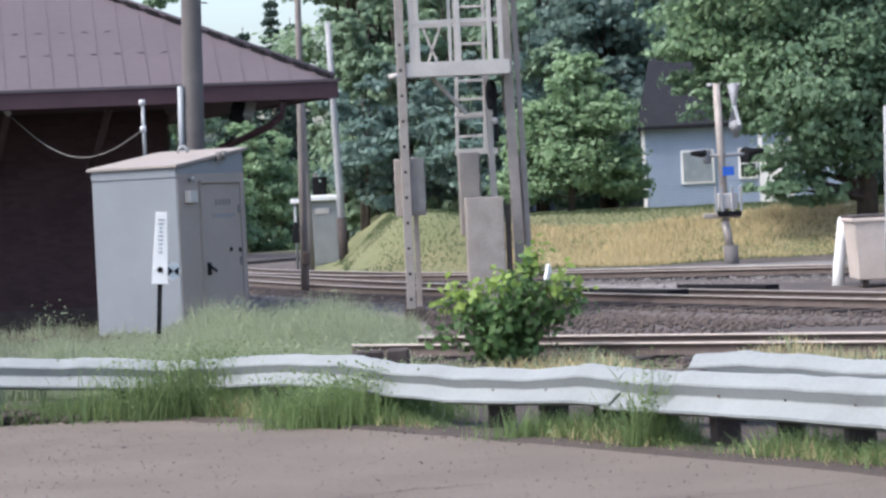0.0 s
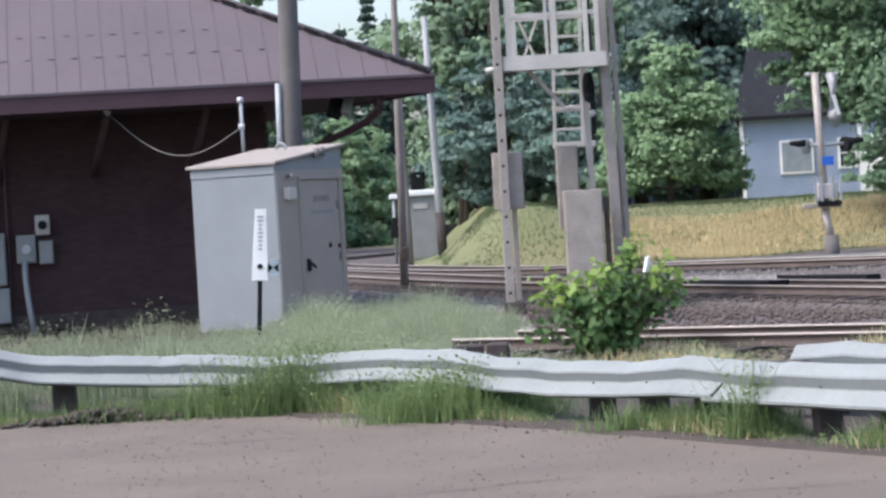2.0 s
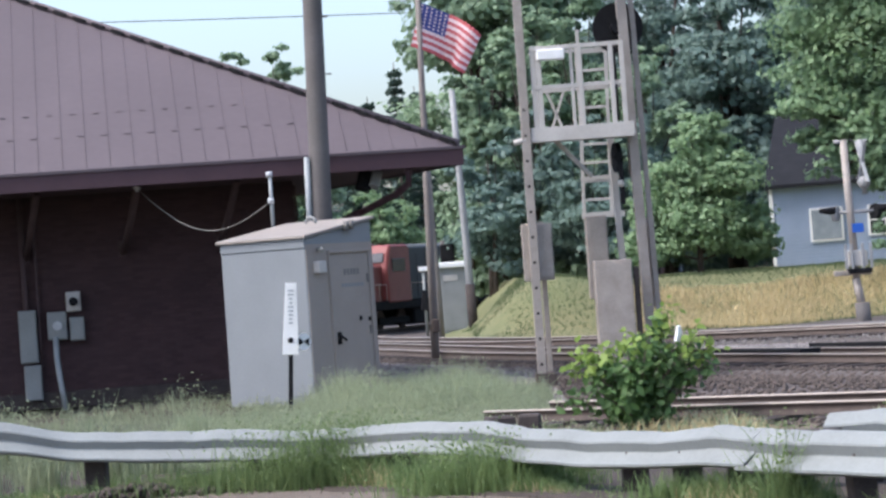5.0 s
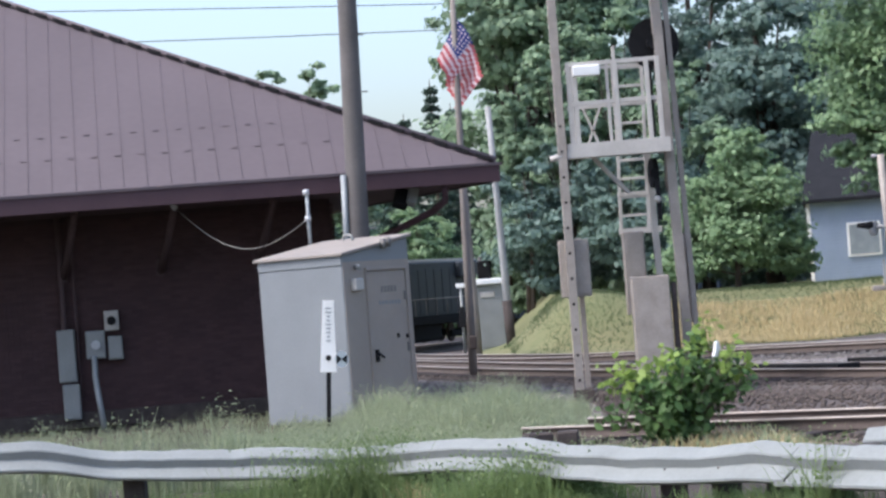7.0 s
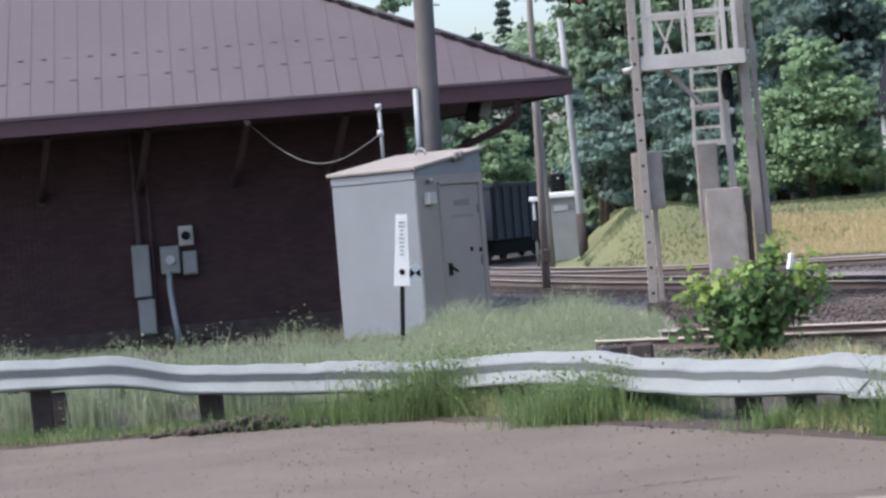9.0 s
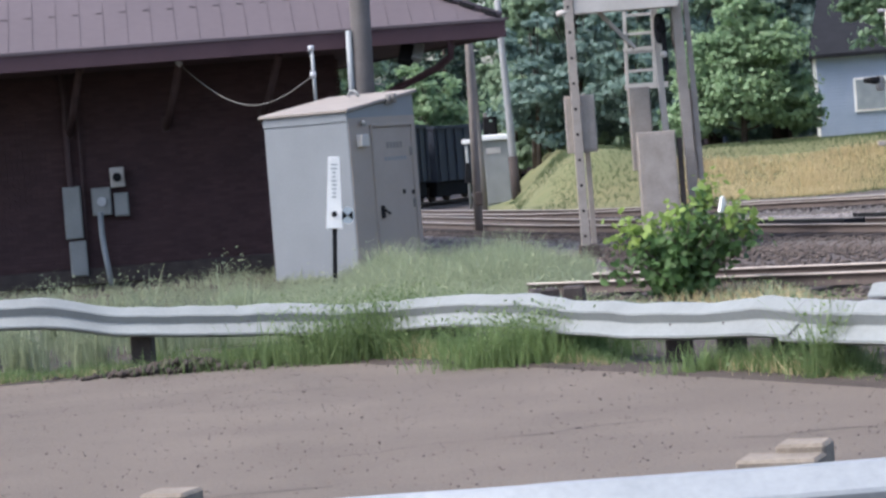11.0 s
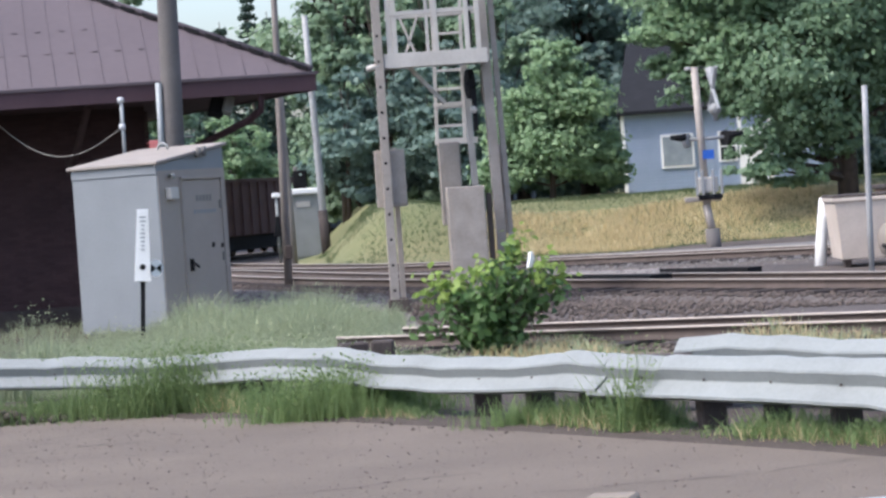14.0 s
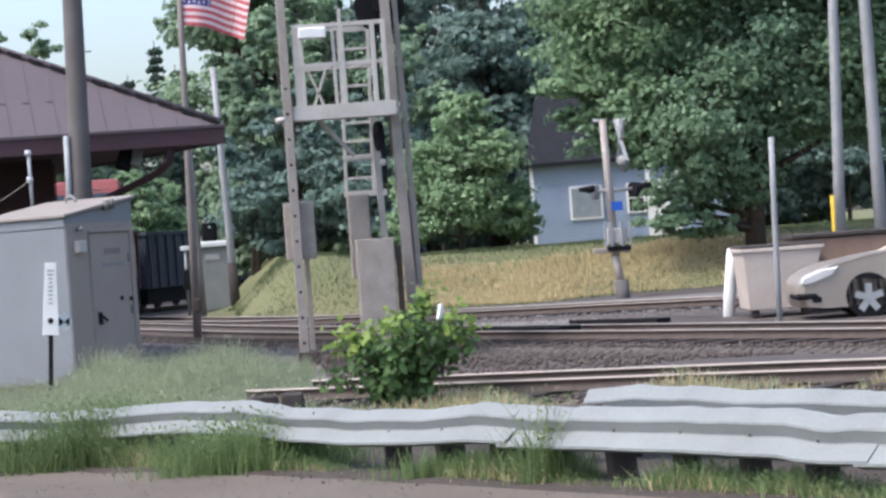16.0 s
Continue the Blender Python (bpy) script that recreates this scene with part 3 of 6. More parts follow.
# ---- equipment shed ----
def shed():
    ang = math.degrees(math.atan2(-1.0, 1.42))
    s = thing("equipment_shed", pose(-1.59, 40.5, 0, 0, 0, ang), "grey sheet-metal equipment shed with sloping roof and door", "shed")
    # local: left face runs along -x, right face along +y
    A, W = 1.74, 1.84
    def hz(x, y):
        return 2.68 + 0.26 * y / W
    bm = bms()
    v = [bm.verts.new((x, y, z)) for x, y in ((0, 0), (0, W), (-A, W), (-A, 0)) for z in (0.0, hz(x, y))]
    for q in ((0, 2, 3, 1), (2, 4, 5, 3), (4, 6, 7, 5), (6, 0, 1, 7), (1, 3, 5, 7), (0, 6, 4, 2)):
        bm.faces.new([v[i] for i in q])
    part("body", bm, M["shed_cool_tone"], s, bevel=0.012)
    bm = bms()
    o = 0.06
    w = [bm.verts.new((x, y, hz(x, y) + k)) for k in (0.004, 0.06) for x, y in ((o, -o), (o, W + o), (-A - o, W + o), (-A - o, -o))]
    for q in ((0, 1, 2, 3), (7, 6, 5, 4), (0, 4, 5, 1), (1, 5, 6, 2), (2, 6, 7, 3), (3, 7, 4, 0)):
        bm.faces.new([w[i] for i in q])
    part("roof", bm, M["shed_roof"], s, "pale weathered sloping roof", bevel=0.012)
    # Thin sheet over the right face holds the warm light as tan colour.
    bm = bms()
    box(bm, (0.004, W / 2, 1.3), (0.012, W - 0.03, 2.56))
    part("warm_tone_panel", bm, M["shed_warm_tone"], s, "end panel tinted tan for the warmer light on this side")
    bm = bms()
    box(bm, (0.017, 0.62 + 0.52, 1.25), (0.024, 1.04, 2.3))
    door = part("door", bm, M["shed_warm_tone"], s, bevel=0.006)
    bm = bms()
    for c, z in (((0.02, 0.59, 1.22), (0.04, 0.03, 2.4)), ((0.02, 1.69, 1.22), (0.04, 0.03, 2.4)), ((0.03, 1.14, 2.44), (0.06, 1.14, 0.05))):
        box(bm, c, z)
    part("door_frame", bm, M["shed_warm_tone"], s, bevel=0.004)
    bm = bms()
    box(bm, (0.04, 0.72, 1.02), (0.05, 0.07, 0.2))
    tube(bm, [(0.05, 0.72, 1.05), (0.09, 0.72, 1.05), (0.09, 0.85, 0.98)], 0.02, 6)
    part("handle", bm, M["black"], door)
    for y, z in ((1.35, 1.32), (1.6, 1.3), (1.62, 1.12), (1.62, 0.3), (1.62, 1.98)):
        bm = bms()
        box(bm, (0.035, y, z), (0.03, 0.05, 0.07 if y < 1.61 else 0.14))
        part("bolt" if y < 1.61 else "hinge", bm, M["black" if y < 1.61 else "ink"], door)
    # two stencilled lines that cannot be read
    for y0, n, z, h in ((1.0, 5, 2.1, 0.1), (0.92, 7, 1.88, 0.06)):
        for i in range(n):
            bm = bms()
            box(bm, (0.03, y0 + i * 0.09, z), (0.006, 0.06, h))
            part("stencil_mark", bm, M["ink" if z > 2 else "shed_cool_tone"], door)
    # vent box, lamp, and lifting eyes
    bm = bms()
    box(bm, (0.06, 0.3, 2.2), (0.12, 0.22, 0.2))
    part("vent_box", bm, M["light_paint"], s, bevel=0.015)
    bm = bms()
    tube(bm, [(0.0, 0.34, 2.48), (0.1, 0.3, 2.5), (0.16, 0.24, 2.46)], 0.035, 8)
    part("lamp_arm", bm, M["grey_paint"], s)
    for y in (1.06, 1.2):
        bm = bms()
        tube(bm, [(0.07, y, hz(0, y) - 0.06), (0.08, y, hz(0, y) + 0.1)], 0.05, 8)
        part("lifting_eye", bm, M["ink"], s)
    bm = bms()
    box(bm, (-A / 2, -0.006, 2.6), (A, 0.02, 0.14))
    part("eave_trim", bm, M["shed_cool_tone"], s, bevel=0.004)
    bm = bms()
    tube(bm, [(-0.75 - 0.1 * math.cos(a), 1.2, hz(0, 1.2) + 0.1 + 0.1 * math.sin(a)) for a in [i * 0.35 for i in range(10)]], 0.025, 6)
    part("vent_cap", bm, M["grey_paint"], s)


shed()


def service_mast():
    s = thing("service_mast", pose(-2.19, 42.9, 2.9), "slim grey service mast with insulators above the shed", "service mast")
    bm = bms()
    tube(bm, [(0, 0, -0.25), (0, 0, 0.95)], 0.03, 8)
    part("pipe", bm, M["galv_old"], s)
    for z in (0.5, 0.95):
        bm = bms()
        tube(bm, [(-0.06, 0, z), (0.04, 0, z)], 0.055, 10)
        part("insulator", bm, M["insulator"], s)
    bm = bms()
    a, b = Vector((0, 0, 0.5)), Vector((-2.5, 2.4, 0.95))
    tube(bm, [a.lerp(b, k / 14) - Vector((0, 0, 0.62 * math.sin(math.pi * k / 14))) for k in range(15)], 0.011, 5)
    part("service_wire", bm, M["ink"], s)
    bm = bms()
    tube(bm, [b, b + Vector((-0.12, 0.1, 0.16))], 0.05, 8)
    part("wire_anchor", bm, M["insulator"], s)


service_mast()


def pole(name, foot, top, r0, r1, mat, label, category="pole"):
    t = thing(name, pose(*foot), label, category)
    bm = bms()
    f, u = Vector(foot), Vector(top) - Vector(foot)
    tube(bm, [u * 0 - Vector((0, 0, 0.3)), u * 0.33, u * 0.66, u], r0, 12, r1)
    part("shaft", bm, M[mat], t)
    return t


up = pole("utility_pole", (-1.46, 43.9, 0), (-1.2, 43.9, 10.5), 0.2, 0.15, "wood_pole", "tall weathered wooden utility pole behind the shed", "utility pole")
for z in (3.2, 5.6, 6.6, 7.6):
    bm = bms()
    tube(bm, [(0.1, 0, z), (0.42, 0, z - 0.02)], 0.014, 5)
    part("pole_step", bm, M["tower_steel"], up)
bm = bms()
tube(bm, [(-0.15, -0.1, 2.3), (-0.11, -0.1, 4.15)], 0.055, 8)
part("conduit", bm, M["galv_old"], up)


def sign():
    s = thing("marker_sign", pose(-1.9, 38.6, 0, 0, 4, 0), "narrow white marker board on a dark steel post", "sign")
    bm = bms()
    box(bm, (0, 0, 0.45), (0.07, 0.05, 1.1))
    part("post", bm, M["black"], s, bevel=0.008)
    bm = bms()
    prism(bm, [(-0.125, 0.88), (0.125, 0.88), (0.085, 1.98), (-0.085, 1.98)], -0.05, -0.03)
    board = part("board", bm, M["white"], s, bevel=0.004)
    rng = random.Random(2)
    for i in range(9):
        bm = bms()
        w = 0.09 - 0.003 * i
        box(bm, (0.0, -0.053, 1.86 - i * 0.062), (w * rng.uniform(0.6, 1.1), 0.004, 0.022))
        part("text_bar", bm, M["galv_old"], board)
    bm = bms()
    tube(bm, [(0, -0.06, 1.1), (0, -0.05, 1.1)], 0.045, 10)
    part("bolt_hole", bm, M["black"], board)
    bm = bms()
    tube(bm, [(0.205, -0.035, 1.08), (0.205, -0.05, 1.08)], 0.13, 20)
    for q in bm.verts:
        q.co.x, q.co.y = 0.2 + (q.co.x - 0.2) * 0.78, q.co.y + (q.co.x - 0.2) * 0.5
    disc = part("target_disc", bm, M["white"], s)
    for sx in (-1, 1):
        bm = bms()
        prism(bm, [(0.205, 1.08), (0.205 + sx * 0.1, 1.15), (0.205 + sx * 0.1, 1.01)], -0.058, -0.05)
        for q in bm.verts:
            q.co.x, q.co.y = 0.2 + (q.co.x - 0.2) * 0.78, q.co.y + (q.co.x - 0.2) * 0.5
        part("target_mark", bm, M["black"], disc)


sign()


# ---- guardrails ----
BEAM = [(0.03, 1.0), (0.0, 0.985), (-0.1, 0.75), (-0.105, 0.71), (-0.075, 0.46), (-0.08, 0.42), (-0.2, 0.13), (-0.2, 0.09), (-0.1, 0.0)]


def beam_panel(points, height, wave, seed):
    """A dented corrugated steel beam along points, whose z is its upper edge."""
    v, n, k = [], len(points), len(BEAM)
    for i, p in enumerate(points):
        d = points[min(i + 1, n - 1)] - points[max(i - 1, 0)]
        s = Vector((d.y, -d.x, 0)).normalized()
        s = s if s.y < 0 else -s
        w = wave * noise.noise((p.x * 1.4, p.y * 1.4, seed))
        h = height * (1 + 0.6 * wave * noise.noise((p.x * 2.2, p.y * 2.2, seed + 9)))
        w2 = wave * 0.5 * noise.noise((p.x * 4.4, p.y * 4.4, seed + 5))
        v += [p - s * (a * 1.0) + Vector((0, 0, (b - 1) * h + w * (0.3 + 0.7 * b) + w2 * b)) for a, b in BEAM]
    f = [(i * k + j, i * k + j + 1, (i + 1) * k + j + 1, (i + 1) * k + j) for i in range(n - 1) for j in range(k - 1)]
    bm = bms()
    vs = [bm.verts.new(p) for p in v]
    for q in f:
        bm.faces.new([vs[i] for i in q])
    bmesh.ops.recalc_face_normals(bm, faces=bm.faces[:])
    bmesh.ops.solidify(bm, geom=bm.faces[:], thickness=0.006)
    return bm


FAR_RAIL = curve_points([(-14, 24.6, 0.86), (-8, 24.6, 0.84), (-4.45, 24.6, 0.8), (-3.33, 24.7, 0.65), (-2.23, 24.6, 0.57), (-1.12, 24.3, 0.52), (-0.56, 23.9, 0.53), (0.12, 23.05, 0.59), (0.75, 22.3, 0.555), (1.18, 21.7, 0.52), (1.62, 21.0, 0.51), (2.2, 20.05, 0.545), (2.9, 18.8, 0.57), (3.55, 17.7, 0.57), (4.12, 16.7, 0.56), (4.55, 15.9, 0.54), (7.2, 12.2, 0.56), (11, 7, 0.58)], 0.12)


def far_guardrail():
    g = thing("roadside_guardrail", pose(0, 0, 0), "dented galvanised steel guardrail on dark wooden stub posts", "guardrail")
    step = 32
    for i in range(0, len(FAR_RAIL) - 2, step):
        seg = FAR_RAIL[i:i + step + 2]
        h = 0.29 + 0.05 * float(smooth(0.5, 4, seg[0].x))
        beam = part("beam", beam_panel(seg, h, 0.034, 3.0), M["galv"], g)
        for q, dz in ((2, 0.3), (2, 0.62), (4, 0.5)):
            bm = bms()
            p = seg[min(q, len(seg) - 1)]
            tube(bm, [p + Vector((0, 0.0, -h * dz)), p + Vector((-0.05, -0.1, -h * dz))], 0.007, 6)
            part("splice_bolt", bm, M["rail_rust"], beam)
    rng = random.Random(8)
    x, i = 0, 6
    while i < len(FAR_RAIL) - 4:
        p = FAR_RAIL[i]
        near = p.x > 0.9
        bm = bms()
        z1 = p.z - 0.08 - 0.04 * rng.random()
        box(bm, (0, 0, z1 / 2 - 0.1), (0.19 + 0.04 * rng.random(), 0.17, z1 + 0.2), Euler((rng.uniform(-.05, .05), rng.uniform(-.05, .05), rng.uniform(-0.15, .25))).to_matrix())
        o = part("post", bm, M["wood_dark"], g, bevel=0.012)
        o.location = p + Vector((0.05, 0.13, -p.z))
        if near:
            bm = bms()
            q = p + Vector((-0.02, -0.09, -0.17))
            tube(bm, [q, q + Vector((-0.02, -0.04, 0))], 0.009, 6)
            part("post_bolt", bm, M["rail_rust"], g)
        i += 6 if near else 14


def near_guardrail():
    pts = [Vector((-9 + 0.15 * i, 8.55 - 0.02 * (-9 + 0.15 * i), 0.74)) for i in range(130)]
    g = thing("lot_guardrail", pose(0, 0, 0), "clean galvanised guardrail on weathered wooden posts", "guardrail")
    for i in range(0, 126, 25):
        part("beam", beam_panel(pts[i:i + 27], 0.31, 0.006, 7.0), M["galv_old"], g)
    for k in range(-4, 5):
        x = 1.13 + 2.26 * k
        bm = bms()
        box(bm, (x - 0.05, 8.78, 0.47), (0.29, 0.2, 0.56), Euler((0, 0, -0.35)).to_matrix())
        part("blockout", bm, M["wood_grey"], g, "cracked grey wooden block", bevel=0.012)
        bm = bms()
        box(bm, (x + 0.05, 8.9, 0.33), (0.18, 0.17, 0.9), Euler((0.0, 0, -0.35)).to_matrix())
        part("post", bm, M["wood_grey"], g, bevel=0.012)


def loose_beam():
    pts = curve_points([(3.37, 20.5, 0.55), (4.0, 20.0, 0.56), (4.7, 19.0, 0.535), (5.25, 18.2, 0.525), (6.6, 16.2, 0.51)], 0.12)
    t = thing("discarded_beam", pose(0, 0, 0), "bent spare guardrail beam laid on the posts behind the rail", "guardrail beam")
    part("beam", beam_panel(pts, 0.34, 0.04, 11.0), M["galv"], t)
    for p in (pts[2], pts[10], pts[20]):
        bm = bms()
        box(bm, p + Vector((0.12, 0.14, -0.38)), (0.16, 0.16, 0.7))
        part("support_block", bm, M["wood_dark"], t)


def verge():
    line = [Vector((p.x, p.y, 0)) for p in FAR_RAIL[::3]]
    v, f = ribbon(line, [(-3.4, -0.07), (-2.6, -0.02), (-0.9, -0.01), (0.0, 0.02), (0.5, 0.008), (0.75, -0.1)])
    me = quick("verge", v, f, M["soil"])
    tagged(new("verge", me), "dark soil strip under the guardrail", "soil", kind="structure")


verge()
far_guardrail()
near_guardrail()
loose_beam()


def tie_stack():
    """Old timbers lying behind the rail."""
    for x, y, z, l, rz in ((0.82, 24.6, 0.5, 0.27, 12), (1.1, 24.3, 0.52, 0.22, -5), (-1.75, 27.2, 0.42, 1.9, 2), (-5.0, 26.4, 0.6, 1.0, 4), (3.0, 20.4, 0.46, 0.9, -30)):
        bm = bms()
        box(bm, (0, 0, 0), (l, 0.24, 0.2 if l < 1.5 else 0.12))
        o = solid("timber", bm, M["wood_grey" if l > 1.5 else "wood_dark"], "weathered old timber lying behind the guardrail", "timber", bevel=0.02)
        o.matrix_basis = pose(x, y, z - (0.1 if l < 1.5 else 0.14), 0, 0, rz)
        bm = bms()
        box(bm, (0, 0, 0), (0.22, 0.22, z - 0.2))
        q = solid("support_block", bm, M["wood_dark"], "dark block that props an old timber", "block", bevel=0.02)
        q.matrix_basis = pose(x, y + 0.02, (z - 0.2) / 2 - 0.03, 0, 0, rz)


tie_stack()


# ---- signal tower ----
def signal_tower():
    t = thing("signal_tower", pose(2.14, 41.5, 0), "pale grey steel railway signal tower with caged platform", "signal tower")
    def bar(name, a, b, w=0.05, mat="tower_steel", d=None):
        bm = bms()
        a, b = Vector(a), Vector(b)
        rot = (b - a).to_track_quat("Z", "Y").to_matrix()
        box(bm, (a + b) / 2, (w, d or w, (b - a).length), rot)
        return part(name, bm, M[mat], t, bevel=0.004)
    left = bar("leg", (0, 0, 0), (0.02, 0, 9.0), 0.19, d=0.14)
    bar("leg", (0.17, 0.5, 0), (0.17, 0.5, 2.7), 0.09)
    right = bar("leg", (1.9, 0.5, -0.05), (1.72, 0.5, 9.0), 0.2, d=0.16)
    bar("leg", (2.08, 0.62, -0.05), (1.9, 0.62, 9.0), 0.09)
    for z in np.arange(0.35, 8.6, 0.42):
        for p, q in ((left, (0.0, -0.075, z)), ):
            bm = bms()
            tube(bm, [q, (q[0], q[1] - 0.02, q[2])], 0.028, 6)
            part("bolt_head", bm, M["black"], p)
    for x0, x1, z in ((0.05, 1.78, 6.72), (0.05, 1.8, 4.12), (0.05, 1.8, 8.7)):
        bar("cross_beam", (x0, 0.1, z), (x1, 0.3, z), 0.16 if z < 5 else 0.1)
    # platform, its rails and posts
    bm = bms()
    box(bm, (0.95, 0.45, 4.08), (1.75, 1.0, 0.08))
    box(bm, (0.95, -0.04, 4.13), (1.72, 0.04, 0.24))
    part("platform", bm, M["light_paint"], t, bevel=0.004)
    for z in (4.9, 5.55):
        bar("hand_rail", (0.2, -0.02, z), (1.72, 0.02, z + 0.02), 0.07, "light_paint")
        bar("hand_rail", (0.2, 0.9, z), (1.72, 0.94, z + 0.02), 0.05, "light_paint")
    for x in (0.2, 0.3, 0.84, 0.98, 1.5, 1.68):
        bar("rail_post", (x, -0.02, 4.1), (x, 0.0, 5.6), 0.075 if x not in (0.84,) else 0.05, "light_paint")
    for x in (0.3, 1.0, 1.6):
        bar("rail_post", (x, 0.9, 4.1), (x, 0.9, 5.6), 0.05, "light_paint")
    bar("brace", (0.45, 0.9, 4.1), (0.75, 0.9, 4.9), 0.04, "light_paint")
    bar("brace", (0.75, 0.9, 4.1), (0.45, 0.9, 4.9), 0.04, "light_paint")
    bar("brace", (0.5, 0.3, 4.05), (1.1, 0.6, 3.4), 0.06, "light_paint")
    bm = bms()
    box(bm, (0.5, -0.05, 5.44), (0.46, 0.16, 0.18))
    part("work_light", bm, M["white"], t, bevel=0.02)
    # signal heads: dark round backgrounds with hooded lamps behind
    for x, z, r, ax in ((1.72, 5.88, 0.43, 0.0), (1.55, 3.7, 0.25, 0.045)):
        bm = bms()
        tube(bm, [(x - ax, 0.74 - (0.02 if ax == 0 else 0.006), z), (x + ax, 0.74 + (0.02 if ax == 0 else 0.006), z)], r, 28)
        head = part("signal_head", bm, M["black"], t)
        bm = bms()
        tube(bm, [(x, 0.7, z), (x, 0.45, z)], r * 0.3, 12)
        part("lamp_housing", bm, M["black"], head)
    for z0, z1 in ((4.3, 5.5), (2.9, 3.6)):
        bar("cable_duct", (1.58, 0.45, z0), (1.58, 0.45, z1), 0.08, "black")
    bm = bms()
    bmesh.ops.create_uvsphere(bm, u_segments=10, v_segments=8, radius=0.06, matrix=Matrix.Translation((1.56, 0.4, 3.25)))
    part("lamp_globe", bm, M["light_paint"], t)
    # ladder with its side rails, rungs and landing
    for x in (1.02, 1.5):
        bar("ladder_rail", (x, 1.9, 2.75), (x + 0.1, 1.9, 6.0), 0.055, "light_paint")
    for i in range(9):
        bar("rung", (1.03 + 0.01 * i, 1.9, 3.05 + 0.32 * i), (1.5 + 0.01 * i, 1.9, 3.05 + 0.32 * i), 0.045, "light_paint")
    bar("landing", (0.98, 1.9, 2.78), (1.72, 1.9, 2.78), 0.1, "light_paint")
    bar("landing", (1.0, 1.9, 3.42), (1.72, 1.9, 3.42), 0.07, "light_paint")
    bar("mast", (1.62, 1.2, 0.0), (1.5, 1.2, 4.2), 0.11, "light_paint")
    # cabinets on the tower
    for name, c, s in (("relay_cabinet", (0.08, 0.22, 2.2), (0.5, 0.22, 0.95)), ("relay_cabinet", (1.15, 1.2, 2.05), (0.36, 0.3, 1.4)), ("relay_cabinet", (1.28, 0.0, 0.98), (0.62, 0.42, 2.0)), ("relay_cabinet", (1.98, 0.9, 1.9), (0.24, 0.3, 1.5))):
        bm = bms()
        box(bm, c, s)
        cab = part(name, bm, M["tower_steel"], t, bevel=0.012)
        bm = bms()
        box(bm, (c[0] + 0.02, c[1] - s[1] / 2 - 0.008, c[2]), (s[0] - 0.08, 0.014, s[2] - 0.1))
        part("cabinet_door", bm, M["tower_steel"], cab, bevel=0.003)
    bar("support_post", (1.15, 1.2, 0), (1.15, 1.2, 1.4), 0.1)
    bar("conduit", (1.66, -0.1, 0.1), (1.66, -0.1, 1.85), 0.09, "wood_dark")
    bm = bms()
    tube(bm, [(-0.2, -0.05, 4.02), (0.0, -0.05, 4.06)], 0.05, 8)
    part("side_lamp", bm, M["light_paint"], t)
    bm = bms()
    box(bm, (0.06, 0.1, 0.08), (0.34, 0.4, 0.26))
    part("footing", bm, M["rail_rust"], t, bevel=0.02)


signal_tower()

# ---- poles, bungalow and distant poles ----
fp = pole("flagpole", (0.55, 57.5, 0), (0.75, 57.5, 9.3), 0.1, 0.06, "flagpole_wood", "slim weathered flagpole with a pulley rope", "flagpole")
bm = bms()
box(bm, (0.06, -0.12, 0.8), (0.16, 0.12, 0.3))
part("cleat_box", bm, M["rail_rust"], fp, bevel=0.02)
pole("wooden_post", (1.0, 80, -0.1), (0.93, 80, 5.6), 0.13, 0.1, "flagpole_wood", "weathered wooden post beside the signal bungalow", "post")
gp = pole("street_pole", (2.2, 85, 0.0), (2.0, 85, 8.2), 0.14, 0.1, "pole_grey", "grey steel pole beside the signal bungalow", "pole")
bm = bms()
tube(bm, [(0, -0.02, -0.2), (-0.06, -0.02, 1.6)], 0.17, 10)
part("pole_sleeve", bm, M["wood_dark"], gp)
pole("utility_pole", (18.49, 68, 0.0), (18.95, 68, 11.0), 0.17, 0.13, "pole_grey", "grey wooden utility pole with a yellow guard", "utility pole")
pole("utility_pole", (19.72, 68, 0.0), (19.7, 68, 11.0), 0.2, 0.15, "pole_grey", "thick grey wooden utility pole near the road", "utility pole")
bm = bms()
tube(bm, [(18.3, 67.78, 0), (18.33, 67.78, 2.3)], 0.06, 8)
solid("wire_guard", bm, M["yellow"], "yellow plastic guard on the pole's guy wire", "wire guard")


